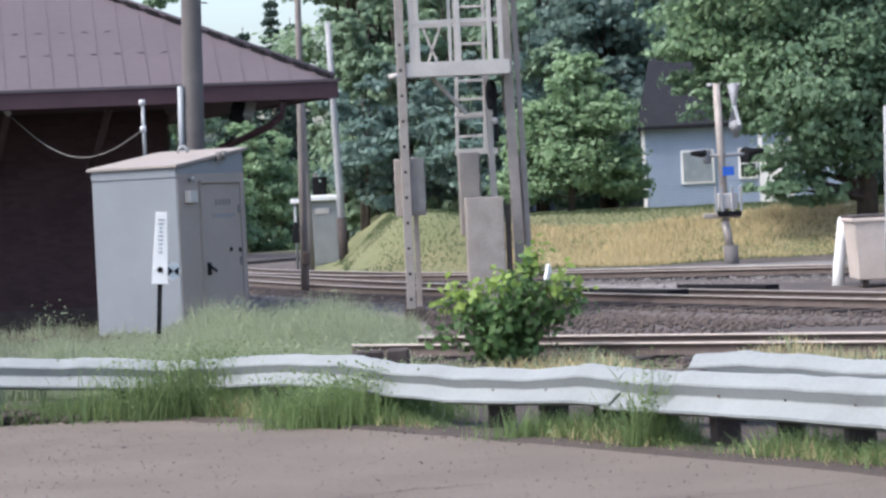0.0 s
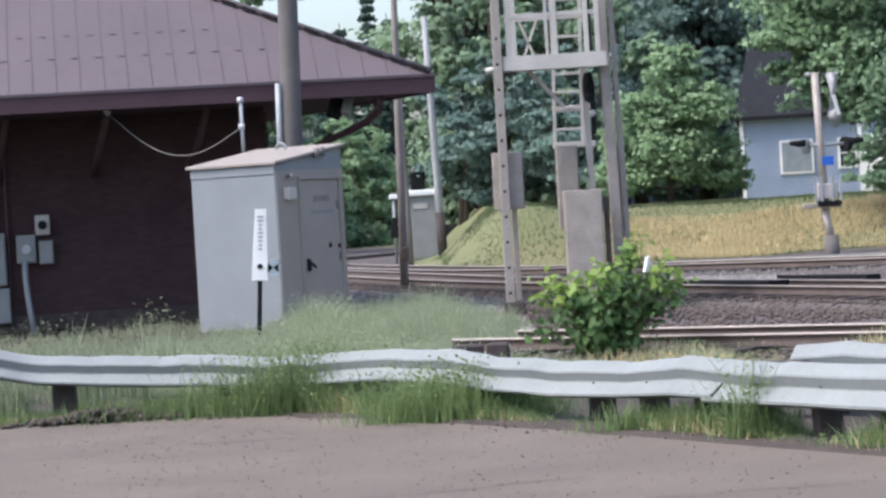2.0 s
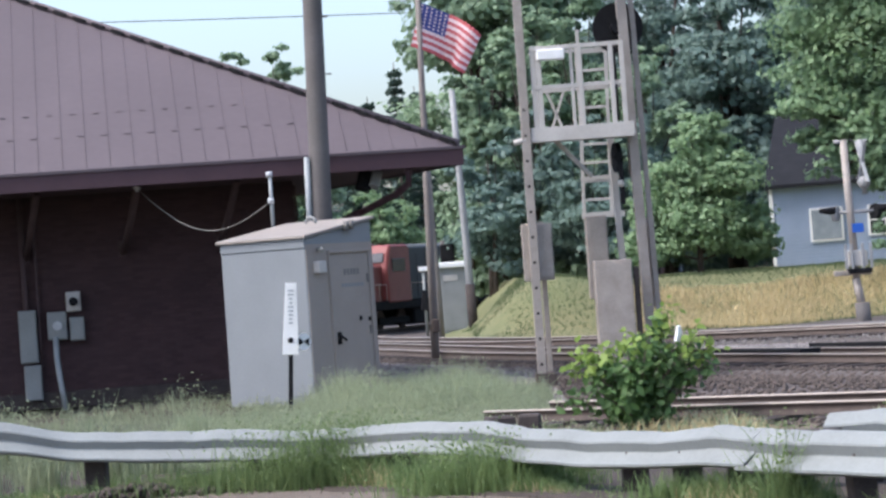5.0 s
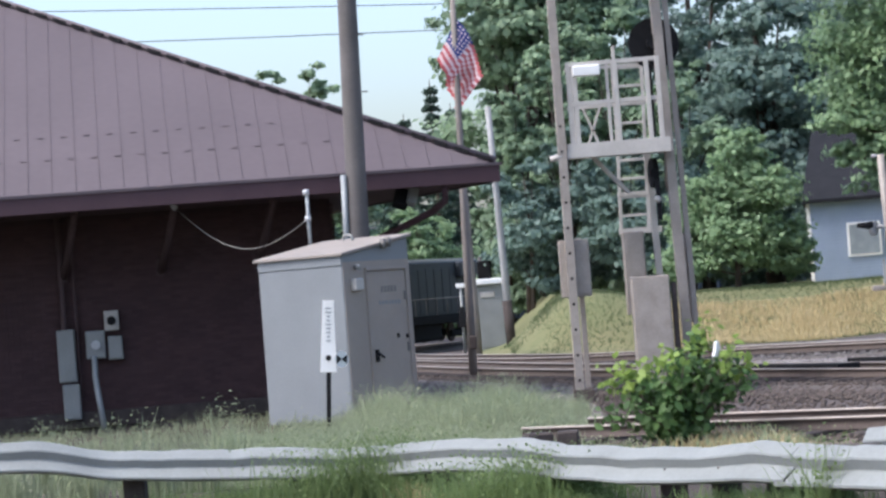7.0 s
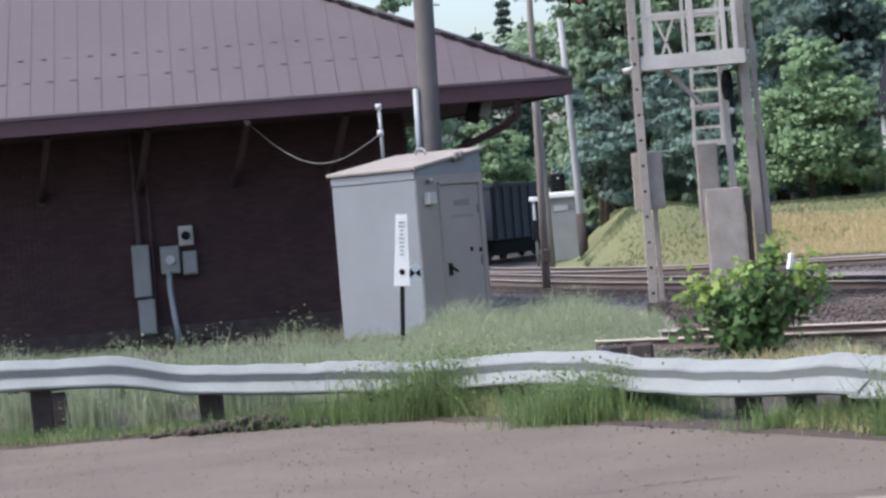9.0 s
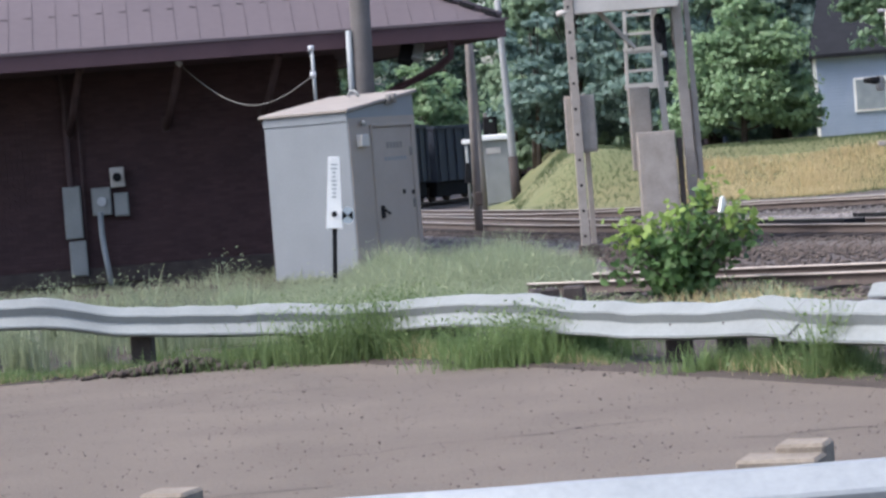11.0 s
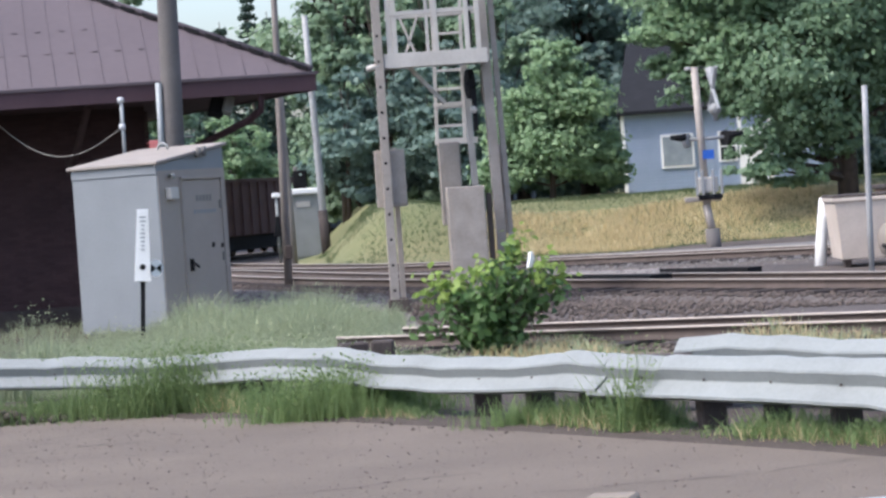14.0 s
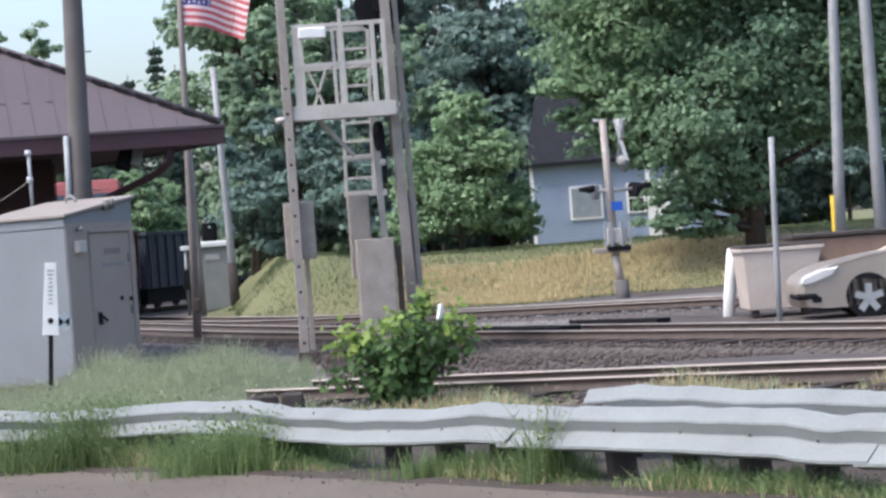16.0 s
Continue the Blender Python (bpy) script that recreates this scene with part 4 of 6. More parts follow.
def bungalow():
    b = thing("signal_bungalow", pose(1.65, 88, -0.1), "grey steel signal bungalow with a white roof", "equipment cabinet")
    bm = bms()
    box(bm, (0, 0, 1.15), (1.1, 1.3, 2.3))
    body = part("body", bm, M["grey_paint"], b, bevel=0.02)
    bm = bms()
    box(bm, (0, -0.66, 1.0), (0.8, 0.03, 1.75))
    part("door", bm, M["grey_paint"], body, bevel=0.01)
    bm = bms()
    box(bm, (0, 0, 2.4), (1.35, 1.6, 0.2))
    part("roof", bm, M["white"], b, bevel=0.03)
    bm = bms()
    box(bm, (-0.1, -0.68, 1.95), (0.5, 0.05, 0.2))
    part("vent", bm, M["light_paint"], b, bevel=0.01)
    t = thing("crossing_bell_mast", pose(0.62, 86.5, -0.1), "short grey mast with a dark warning lamp", "signal mast")
    bm = bms()
    tube(bm, [(0, 0, 0), (0, 0, 2.3)], 0.05, 8)
    part("pipe", bm, M["grey_paint"], t)
    bm = bms()
    prism(bm, [(-0.16, 0.9), (0.12, 0.9), (0.06, 1.6), (-0.08, 1.6)], -0.12, 0.12)
    part("lamp_hood", bm, M["black"], t, bevel=0.02)
    bm = bms()
    box(bm, (0, 0, 2.32), (0.3, 0.2, 0.16))
    part("cap", bm, M["white"], t, bevel=0.02)
    s = thing("far_signal", pose(1.5, 96, -0.3), "distant railway signal head on a thin mast", "railway signal")
    bm = bms()
    tube(bm, [(0, 0, 0), (0, 0, 3.6)], 0.07, 8)
    part("mast", bm, M["wood_pole"], s)
    bm = bms()
    box(bm, (0.15, -0.1, 3.1), (0.55, 0.25, 0.7))
    part("signal_head", bm, M["black"], s, bevel=0.05)


bungalow()


def wires():
    for a, b in (((-60, 125, 17.95), (44, 125, 14.0)), ((-60, 125, 20.4), (44, 125, 14.5))):
        bm = bms()
        a, b = Vector(a), Vector(b)
        tube(bm, [a.lerp(b, k / 12) - Vector((0, 0, 0.5 * math.sin(math.pi * k / 12))) for k in range(13)], 0.022, 4)
        solid("overhead_wire", bm, M["black"], "thin dark overhead wire strung across the sky", "wire")

    pole("utility_pole", (-60, 125, -0.6), (-60, 125, 21), 0.2, 0.14, "wood_pole", "tall wooden pole that carries the overhead wires", "utility pole")
    pole("utility_pole", (44, 125, -0.6), (44, 125, 16.2), 0.2, 0.14, "wood_pole", "tall wooden pole that carries the overhead wires", "utility pole")


wires()


# ---- crossing signal, house, dumpster, car ----
def crossing_signal():
    c = thing("crossing_signal", pose(11.85, 66, 0), "silver railway crossing signal with crossbuck seen edge on", "crossing signal")
    def bar(name, a, b, r, mat="pole_grey"):
        bm = bms()
        tube(bm, [a, b], r, 10)
        return part(name, bm, M[mat], c)
    bar("base", (0.12, 0, -0.3), (0.1, 0, 0.45), 0.2, "wood_pole")
    bar("lower_mast", (0.1, 0, 0.3), (-0.02, 0, 1.1), 0.11, "tower_steel")
    bar("mast", (0, 0, 1.0), (-0.1, 0, 4.75), 0.1, "tower_steel")
    bar("mast_arm", (-0.1, 0, 4.7), (-0.35, 0, 4.72), 0.05)
    bm = bms()
    box(bm, (0.05, 0, 1.62), (0.5, 0.46, 0.42))
    mech = part("gate_mechanism", bm, M["light_paint"], c, bevel=0.03)
    for x in (-0.28, -0.12, 0.16, 0.38):
        bm = bms()
        box(bm, (x, -0.26, 1.68), (0.07, 0.06, 0.66))
        part("side_plate", bm, M["pole_grey"], mech, bevel=0.01)
    bm = bms()
    box(bm, (0.08, -0.05, 1.3), (0.62, 0.42, 0.14))
    part("under_box", bm, M["black"], mech, "dark box under the gate mechanism", bevel=0.02)
    bm = bms()
    box(bm, (-0.1, -0.05, 1.25), (1.0, 0.12, 0.14))
    part("gate_weight", bm, M["tower_steel"], c, bevel=0.02)
    for x in (-0.5, 0.75):
        bm = bms()
        o = -1 if x < 0 else 1
        tube(bm, [(x * 0.75, -0.03, 2.83), (x * 0.75 + 0.12 * o, 0.03, 2.83)], 0.2, 16)
        h = part("flashing_light", bm, M["pole_grey" if x < 0 else "black"], c)
        bm = bms()
        tube(bm, [(x * 0.75 + 0.1 * o, -0.1, 2.9), (x * 0.75 + 0.5 * o, -0.14, 2.93)], 0.12, 10, 0.06)
        part("hood", bm, M["black"], h)
    bar("light_arm", (-0.5, 0, 2.85), (0.75, 0, 2.85), 0.05)
    bm = bms()
    box(bm, (0.1, -0.15, 2.42), (0.3, 0.03, 0.24))
    part("blue_plate", bm, M["blue_sign"], c)
    bar("tall_mast", (0.42, 0.2, 3.3), (0.38, 0.2, 4.75), 0.07)
    for sx in (-1, 1):
        bm = bms()
        box(bm, (0.36, 0.0, 4.15), (0.09, 0.1, 1.3), Euler((0.5 * sx, 0.12 * sx, 0)).to_matrix())
        part("crossbuck_blade", bm, M["pole_grey"], c, bevel=0.01)
    bm = bms()
    bmesh.ops.create_uvsphere(bm, u_segments=12, v_segments=8, radius=0.17, matrix=Matrix.Translation((0.38, 0, 3.6)))
    part("bell", bm, M["pole_grey"], c)


crossing_signal()


def house():
    h = thing("blue_house", pose(12.5, 85, 1.3, 0, 0, -9), "pale blue clapboard house with a dark shingle roof", "house")
    W, D = 7.5, 8.0
    bm = bms()
    box(bm, (W / 2, D / 2, 1.3), (W, D, 3.0))
    wall = part("wall", bm, M["siding"], h)
    for i in range(24):
        bm = bms()
        box(bm, (W / 2, -0.012, 0.02 + i * 0.118), (W, 0.03, 0.1), Euler((0.12, 0, 0)).to_matrix())
        part("siding_board", bm, M["siding"], wall)
    for x in (0.04, W - 0.04):
        bm = bms()
        box(bm, (x, -0.03, 1.3), (0.12, 0.05, 3.0))
        part("corner_trim", bm, M["white"], h)
    bm = bms()
    prism(bm, [(-0.35, 2.78), (-0.35, 2.9), (D / 2, 5.5), (D + 0.35, 2.9), (D + 0.35, 2.78)], -0.15, W + 0.15, "x")
    for q in bm.verts:
        if q.co.z > 4:
            q.co.x = min(max(q.co.x, 0.35), W - 0.35)
    part("roof", bm, M["shingle"], h, "steep dark shingle roof")
    for x, w, z, hh in ((1.85, 0.98, 1.46, 1.0), (3.55, 0.5, 1.5, 0.9)):
        bm = bms()
        box(bm, (x, -0.05, z), (w + 0.15, 0.08, hh + 0.15))
        win = part("window", bm, M["white"], h, bevel=0.01)
        bm = bms()
        box(bm, (x, -0.085, z), (w, 0.03, hh))
        # The wide window gets the pane with sky reflection in its colour.
        part("pane", bm, M["sky_tinted_pane" if w > 0.9 else "window_glass"], win)
        if w < 0.9:
            bm = bms()
            box(bm, (x, -0.1, z), (w, 0.02, 0.04))
            part("sash", bm, M["white"], win)
    bm = bms()
    box(bm, (4.4, -0.06, 1.05), (0.95, 0.08, 2.1))
    part("door", bm, M["white"], h, bevel=0.01)
    for x in (3.95, 4.95):
        bm = bms()
        box(bm, (x, -0.9, 1.2), (0.12, 0.12, 2.6))
        part("porch_post", bm, M["white"], h)


house()


def dumpster():
    d = thing("dumpster", pose(10.2, 44.1, 0.14, 0, 0, -6), "beige steel dumpster with flared sides and dark rim", "dumpster")
    def shell(x0, x1, mat, name):
        bm = bms()
        lo = [(x0 + 0.08, 0.06), (x1 - 0.36, 0.06), (x1 - 0.36, 1.5), (x0 + 0.08, 1.5)]
        hi = [(x0, 0), (x1, 0), (x1, 1.6), (x0, 1.6)]
        a = [bm.verts.new((x, y, 0.06)) for x, y in lo]
        b = [bm.verts.new((x, y, 1.12)) for x, y in hi]
        bm.faces.new(a[::-1])
        for i in range(4):
            bm.faces.new((a[i], a[(i + 1) % 4], b[(i + 1) % 4], b[i]))
        bm.faces.new(b)
        return part(name, bm, M[mat], d, bevel=0.015)
    shell(0, 1.45, "dumpster", "bin")
    bm = bms()
    for y in (0.0, 1.6):
        box(bm, (0.72, y, 1.13), (1.5, 0.07, 0.07))
    for x in (0, 1.45):
        box(bm, (x, 0.8, 1.13), (0.07, 1.6, 0.07))
    part("rim", bm, M["dumpster"], d, bevel=0.01)
    bm = bms()
    box(bm, (0.72, 0.8, 1.19), (1.5, 1.66, 0.05))
    part("lid", bm, M["wood_dark"], d, bevel=0.015)
    for x in (0.2, 1.1):
        bm = bms()
        box(bm, (x, 0.3, 0.0), (0.12, 0.3, 0.14))
        part("foot", bm, M["rail_rust"], d)
    e = thing("rusty_dumpster", pose(11.75, 45.2, 0.14, 0, 0, -6), "rust-stained brown dumpster beside the beige one", "dumpster")
    bm = bms()
    prism(bm, [(-0.05, 0.06), (2.2, 0.06), (2.4, 1.25), (-0.3, 1.25)], 0, 1.6)
    part("bin", bm, M["orange_rust"], e, bevel=0.015)
    bm = bms()
    box(bm, (1.05, 0.8, 1.3), (2.8, 1.7, 0.08))
    part("lid", bm, M["wood_dark"], e, bevel=0.015)


dumpster()
pole("sign_post", (10.03, 41.0, 0.0), (10.12, 41.0, 3.18), 0.05, 0.05, "pole_grey", "thin bare grey steel sign post", "sign post")
pole("bollard", (10.28, 46, 0.0), (10.47, 46, 1.3), 0.115, 0.11, "white", "leaning white painted pipe bollard", "bollard")


def car():
    c = thing("sedan_car", pose(10.53, 41.6, 0.04, 0, 0, -7), "beige metallic sedan car standing at the crossing", "car")
    # side outline from nose (x = 0) to tail
    side = [(0.06, 0.24), (0.0, 0.42), (0.0, 0.62), (0.08, 0.75), (0.3, 0.87), (0.62, 0.95), (1.2, 1.04), (1.7, 1.08), (2.45, 1.42), (2.85, 1.5), (3.6, 1.48), (4.3, 1.14), (4.95, 1.06), (5.08, 0.7), (5.05, 0.32), (4.5, 0.22), (0.4, 0.2)]
    bm = bms()
    n = len(side)
    lanes = [(0.0, 0.10), (0.14, 0.0), (1.66, 0.0), (1.8, 0.10)]
    rings = []
    for y, cut in lanes:
        rings.append([bm.verts.new((x + (cut if x < 0.5 else -cut if x > 4.6 else 0), y + (0.16 if z > 1.1 and y < 0.9 else -0.16 if z > 1.1 else 0), z)) for x, z in side])
    for a, b in zip(rings, rings[1:]):
        for i in range(n):
            bm.faces.new((a[i], a[(i + 1) % n], b[(i + 1) % n], b[i])).smooth = True
    bm.faces.new(rings[0])
    bm.faces.new(rings[-1][::-1])
    body = part("body", bm, M["car_paint"], c, bevel=0.02)
    bm = bms()
    prism(bm, [(1.85, 1.0), (2.48, 1.33), (3.55, 1.36), (4.1, 1.05)], 0.02, 0.13)
    part("side_window", bm, M["window_glass"], body)
    bm = bms()
    prism(bm, [(0.05, 0.62), (0.1, 0.75), (0.42, 0.87), (0.74, 0.9), (0.6, 0.73), (0.2, 0.61)], -0.03, 0.3)
    part("headlight", bm, M["lamp_glass"], body, bevel=0.03)
    bm = bms()
    box(bm, (0.16, 0.5, 0.42), (0.36, 1.06, 0.1))
    part("lower_grille", bm, M["black"], body, bevel=0.03)
    bm = bms()
    box(bm, (0.32, 0.05, 0.36), (0.16, 0.14, 0.1))
    part("fog_lamp", bm, M["black"], body, bevel=0.02)
    for x in (1.2, 4.15):
        for y in (0.02, 1.6):
            bm = bms()
            tube(bm, [(x, y, 0.33), (x, y + 0.2, 0.33)], 0.335, 24)
            w = part("wheel", bm, M["tyre"], c)
            bm = bms()
            tube(bm, [(x, y - 0.01, 0.33), (x, y + 0.1, 0.33)], 0.25, 20)
            rim = part("rim", bm, M["black"], w)
            bm = bms()
            for k in range(5):
                a = 0.3 + k * 2 * math.pi / 5
                box(bm, (x + 0.125 * math.cos(a), y - 0.018, 0.33 + 0.125 * math.sin(a)), (0.24, 0.02, 0.115), Euler((0, -a, 0)).to_matrix())
            tube(bm, [(x, y - 0.03, 0.33), (x, y, 0.33)], 0.06, 12)
            part("spokes", bm, M["alloy"], w)
        bm = bms()
        tube(bm, [(x, 0.0, 0.37), (x, 0.16, 0.37)], 0.39, 24)
        part("wheel_arch", bm, M["black"], body)


car()


# ---- trees ----
def trees():
    R = random.Random(31)
    # dense wood behind the tracks
    spots = [(6.0, 112, 21, 6.0), (12.5, 118, 22, 6.5), (19, 112, 20, 6.0), (26, 116, 22, 6.5), (33, 110, 21, 6.5), (40, 112, 20, 6), (23, 104, 15, 5), (30, 100, 16, 5), (14, 106, 14, 4.6), (8.5, 124, 19, 4.5)]
    for i, (x, y, h, r) in enumerate(spots):
        tree("deciduous_tree", x, y, float(terrain(x, y)), h, spread_blobs(R, r, h * 0.12, h * 0.92, 12), 31000, 0.31, "leaf_dark_hazed" if i % 3 else "leaf_mid_hazed",
             "tall dark green broadleaf tree in the wood behind the tracks", 0.4, 100 + i, "trees of the wood")
    tree("deciduous_tree", 4.2, 111, 0.6, 20, spread_blobs(R, 4.6, 10.5, 19, 11), 14000, 0.34, "leaf_mid_hazed", "tall broadleaf tree whose crown leans out against the sky", 0.35, 150, "trees of the wood")
    # big tree with bright leaves near the house
    tree("maple_tree", 17.1, 72, 1.1, 15, [(-3.2, 0.5, 6.0, 2.4, 2.2, 1.9), (-1.6, -0.8, 3.9, 2.3, 2.0, 1.7), (0.8, 0, 5.0, 3.2, 2.8, 2.4), (3.4, 0.4, 5.6, 3.0, 2.6, 2.4), (-1.5, 0, 8.6, 3.6, 3.0, 2.6), (2.2, 0, 9.0, 4.0, 3.2, 2.8), (0.5, 0, 12.0, 3.6, 3.2, 2.6), (-4.6, 0.4, 7.4, 1.6, 1.4, 1.3), (-2.0, -0.5, 2.3, 1.7, 1.5, 1.3), (-0.6, -0.5, 2.6, 1.8, 1.5, 1.4), (-4.9, 0.3, 5.2, 1.2, 1.2, 0.9), (1.8, 0.3, 3.6, 2.2, 1.8, 1.3), (4.6, 0.5, 3.6, 2.2, 2.0, 1.6), (-3.4, 0, 10.2, 2.8, 2.4, 2.2), (5.5, 0, 8.0, 3, 2.5, 2.5), (-4.4, 0, 4.5, 1.3, 1.2, 0.9), (-3.2, 0, 3.7, 1.4, 1.2, 0.9), (-5.3, 0, 4.9, 0.8, 0.8, 0.6), (-4.2, 0, 3.3, 1.1, 1.0, 0.7), (-3.3, 0, 2.9, 1.0, 0.9, 0.7), (-5.0, 0, 3.9, 0.7, 0.7, 0.5), (-2.3, -0.6, 1.4, 1.0, 0.9, 0.8), (-1.2, -0.6, 1.3, 1.1, 0.9, 0.8), (-0.3, -0.5, 1.7, 0.9, 0.8, 0.8), (-2.9, -0.8, 1.1, 0.9, 0.8, 0.8), (-2.0, -0.8, 0.7, 0.8, 0.7, 0.6), (-1.2, -0.8, 0.7, 0.7, 0.7, 0.6)],
         115000, 0.18, "leaf_maple_hazed", "large leafy tree beside the blue house", 0.33, 7)
    # small bright tree on the bank
    tree("young_tree", 9.4, 80, 1.4, 5.3, [(0, 0, 1.6, 1.7, 1.5, 1.2), (-0.7, 0, 2.7, 1.3, 1.2, 1.0), (0.7, 0, 3.0, 1.3, 1.2, 1.0), (0.3, 0, 4.2, 0.9, 0.9, 0.9), (1.3, 0, 1.3, 1.2, 1, 1), (1.9, 0.3, 0.9, 0.7, 0.7, 0.8), (-1.6, 0, 0.9, 0.9, 0.9, 0.8), (0.75, 0, 4.5, 0.5, 0.5, 0.6), (-1.2, 0, 1.9, 0.9, 0.8, 0.8)],
         26000, 0.165, "leaf_light_hazed", "young bright green tree on the grass bank", 0.12, 11)
    # shrubs along the foot of the wood
    for i in range(16):
        x = 3.4 + i * 1.75
        y = 92 + 5 * R.random() + (6 if 10 < x < 21 else 0)
        h = 4.5 + 2.5 * R.random()
        tree("shrub", x, y, float(terrain(x, y)), h, spread_blobs(R, 2.2, 0.7, h, 6), 7000, 0.23, "leaf_dark_hazed", "leafy shrub at the foot of the wood", 0.1, 200 + i, "shrubs of the wood")
    # taller growth that closes the wood beside the signal bungalow
    for i, (x, y, h, r, m) in enumerate(((3.4, 99, 9.5, 2.1, "leaf_mid_hazed"), (5.3, 101, 11, 2.6, "leaf_mid_hazed"), (7.6, 103, 12, 3.0, "leaf_mid_hazed"), (2.75, 104, 8.5, 1.25, "leaf_mid_hazed"), (9.8, 98, 9, 2.6, "leaf_mid_hazed"), (4.4, 112, 13, 3.0, "leaf_mid_hazed"))):
        tree("understorey_tree", x, y, float(terrain(x, y)), h, spread_blobs(R, r, 0.8, h, 9), 18000, 0.235, m, "slender leafy tree behind the signal bungalow", 0.16, 240 + i, "trees by the bungalow")
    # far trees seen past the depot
    # Their haze lies in the pale leaf colours.
    for i, (x, y, h, r, m) in enumerate(((-6.5, 172, 8.5, 5, "leaf_light_hazed"), (-1.5, 176, 9, 5, "leaf_light_hazed"), (-11, 180, 10, 6, "leaf_mid_hazed"), (1.5, 190, 13.5, 6, "leaf_mid_hazed"), (-8.0, 152, 17.0, 4.4, "leaf_mid_hazed"), (-11.5, 154, 17.2, 4.6, "leaf_mid_hazed"), (-9.8, 156, 17.6, 4.6, "leaf_mid_hazed"), (-6.6, 153, 16.4, 4.2, "leaf_mid_hazed"), (-4.5, 168, 6.5, 3.0, "leaf_light_hazed"), (-16, 170, 14, 5, "leaf_mid_hazed"), (-3.5, 196, 12.5, 7, "leaf_dark_hazed"), (-13, 200, 12, 7, "leaf_dark_hazed"))):
        tree("far_tree", x, y, -0.85, h, spread_blobs(R, r, 1.0, h, 11), 13000, 0.34, m, "green tree far down the line, haze in its leaf colour", 0.25, 300 + i, "far trees")
    for i, (x, y, h) in enumerate(((-1.9, 185, 16.4), (0.2, 183, 18.6), (-3.4, 188, 15.2), (1.6, 186, 17.0))):
        rng = np.random.default_rng(400 + i)
        t = thing("spruce_tree", pose(x, y, -0.85), "dark thin-topped spruce against the sky", "tree", "spruces")
        bm = bms()
        tube(bm, [(0, 0, 0), (0, 0, h)], 0.25, 7, 0.03)
        part("trunk", bm, M["bark"], t)
        pts = []
        for k in range(26):
            z = h * (0.12 + 0.87 * k / 26)
            reach = (h - z) * 0.2 + 0.25
            for a in rng.uniform(0, 6.28, 7):
                s = rng.uniform(0.1, 1, 60)[:, None] * reach * rng.uniform(0.6, 1.2)
                pts.append(np.array([[0, 0, z]]) + s * np.array([[math.cos(a), math.sin(a), -0.18]]) + rng.normal(size=(60, 3)) * 0.09)
        v, f = leaf_cloud(rng, np.concatenate(pts), 0.26, 0.5)
        ob = new("crown", quick("crown", v, f, M["needles"]))
        ob.parent = t


trees()


def broad_leaves(rng, centres, ways, size):
    """Broad pointed leaves of two folded halves, six corners each."""
    n = len(centres)
    c = ways + unit(rng, n) * 0.8
    c /= np.linalg.norm(c, axis=1)[:, None]
    a = np.cross(c, unit(rng, n))
    a /= np.linalg.norm(a, axis=1)[:, None]
    a[:, 2] -= 0.25
    b = np.cross(c, a)
    s = (size * rng.uniform(0.55, 1.25, n))[:, None]
    ring = ((-0.5, 0.0, 0.0), (-0.15, 0.3, 0.07), (0.25, 0.24, 0.04), (0.55, 0.0, -0.06), (0.25, -0.24, 0.04), (-0.15, -0.3, 0.07))
    v = np.stack([centres + s * (a * u + b * w + c * h) for u, w, h in ring], 1).reshape(-1, 3)
    i = np.arange(n)[:, None] * 6
    return v, np.concatenate([i + np.array([[0, 1, 2, 3]]), i + np.array([[0, 3, 4, 5]])])


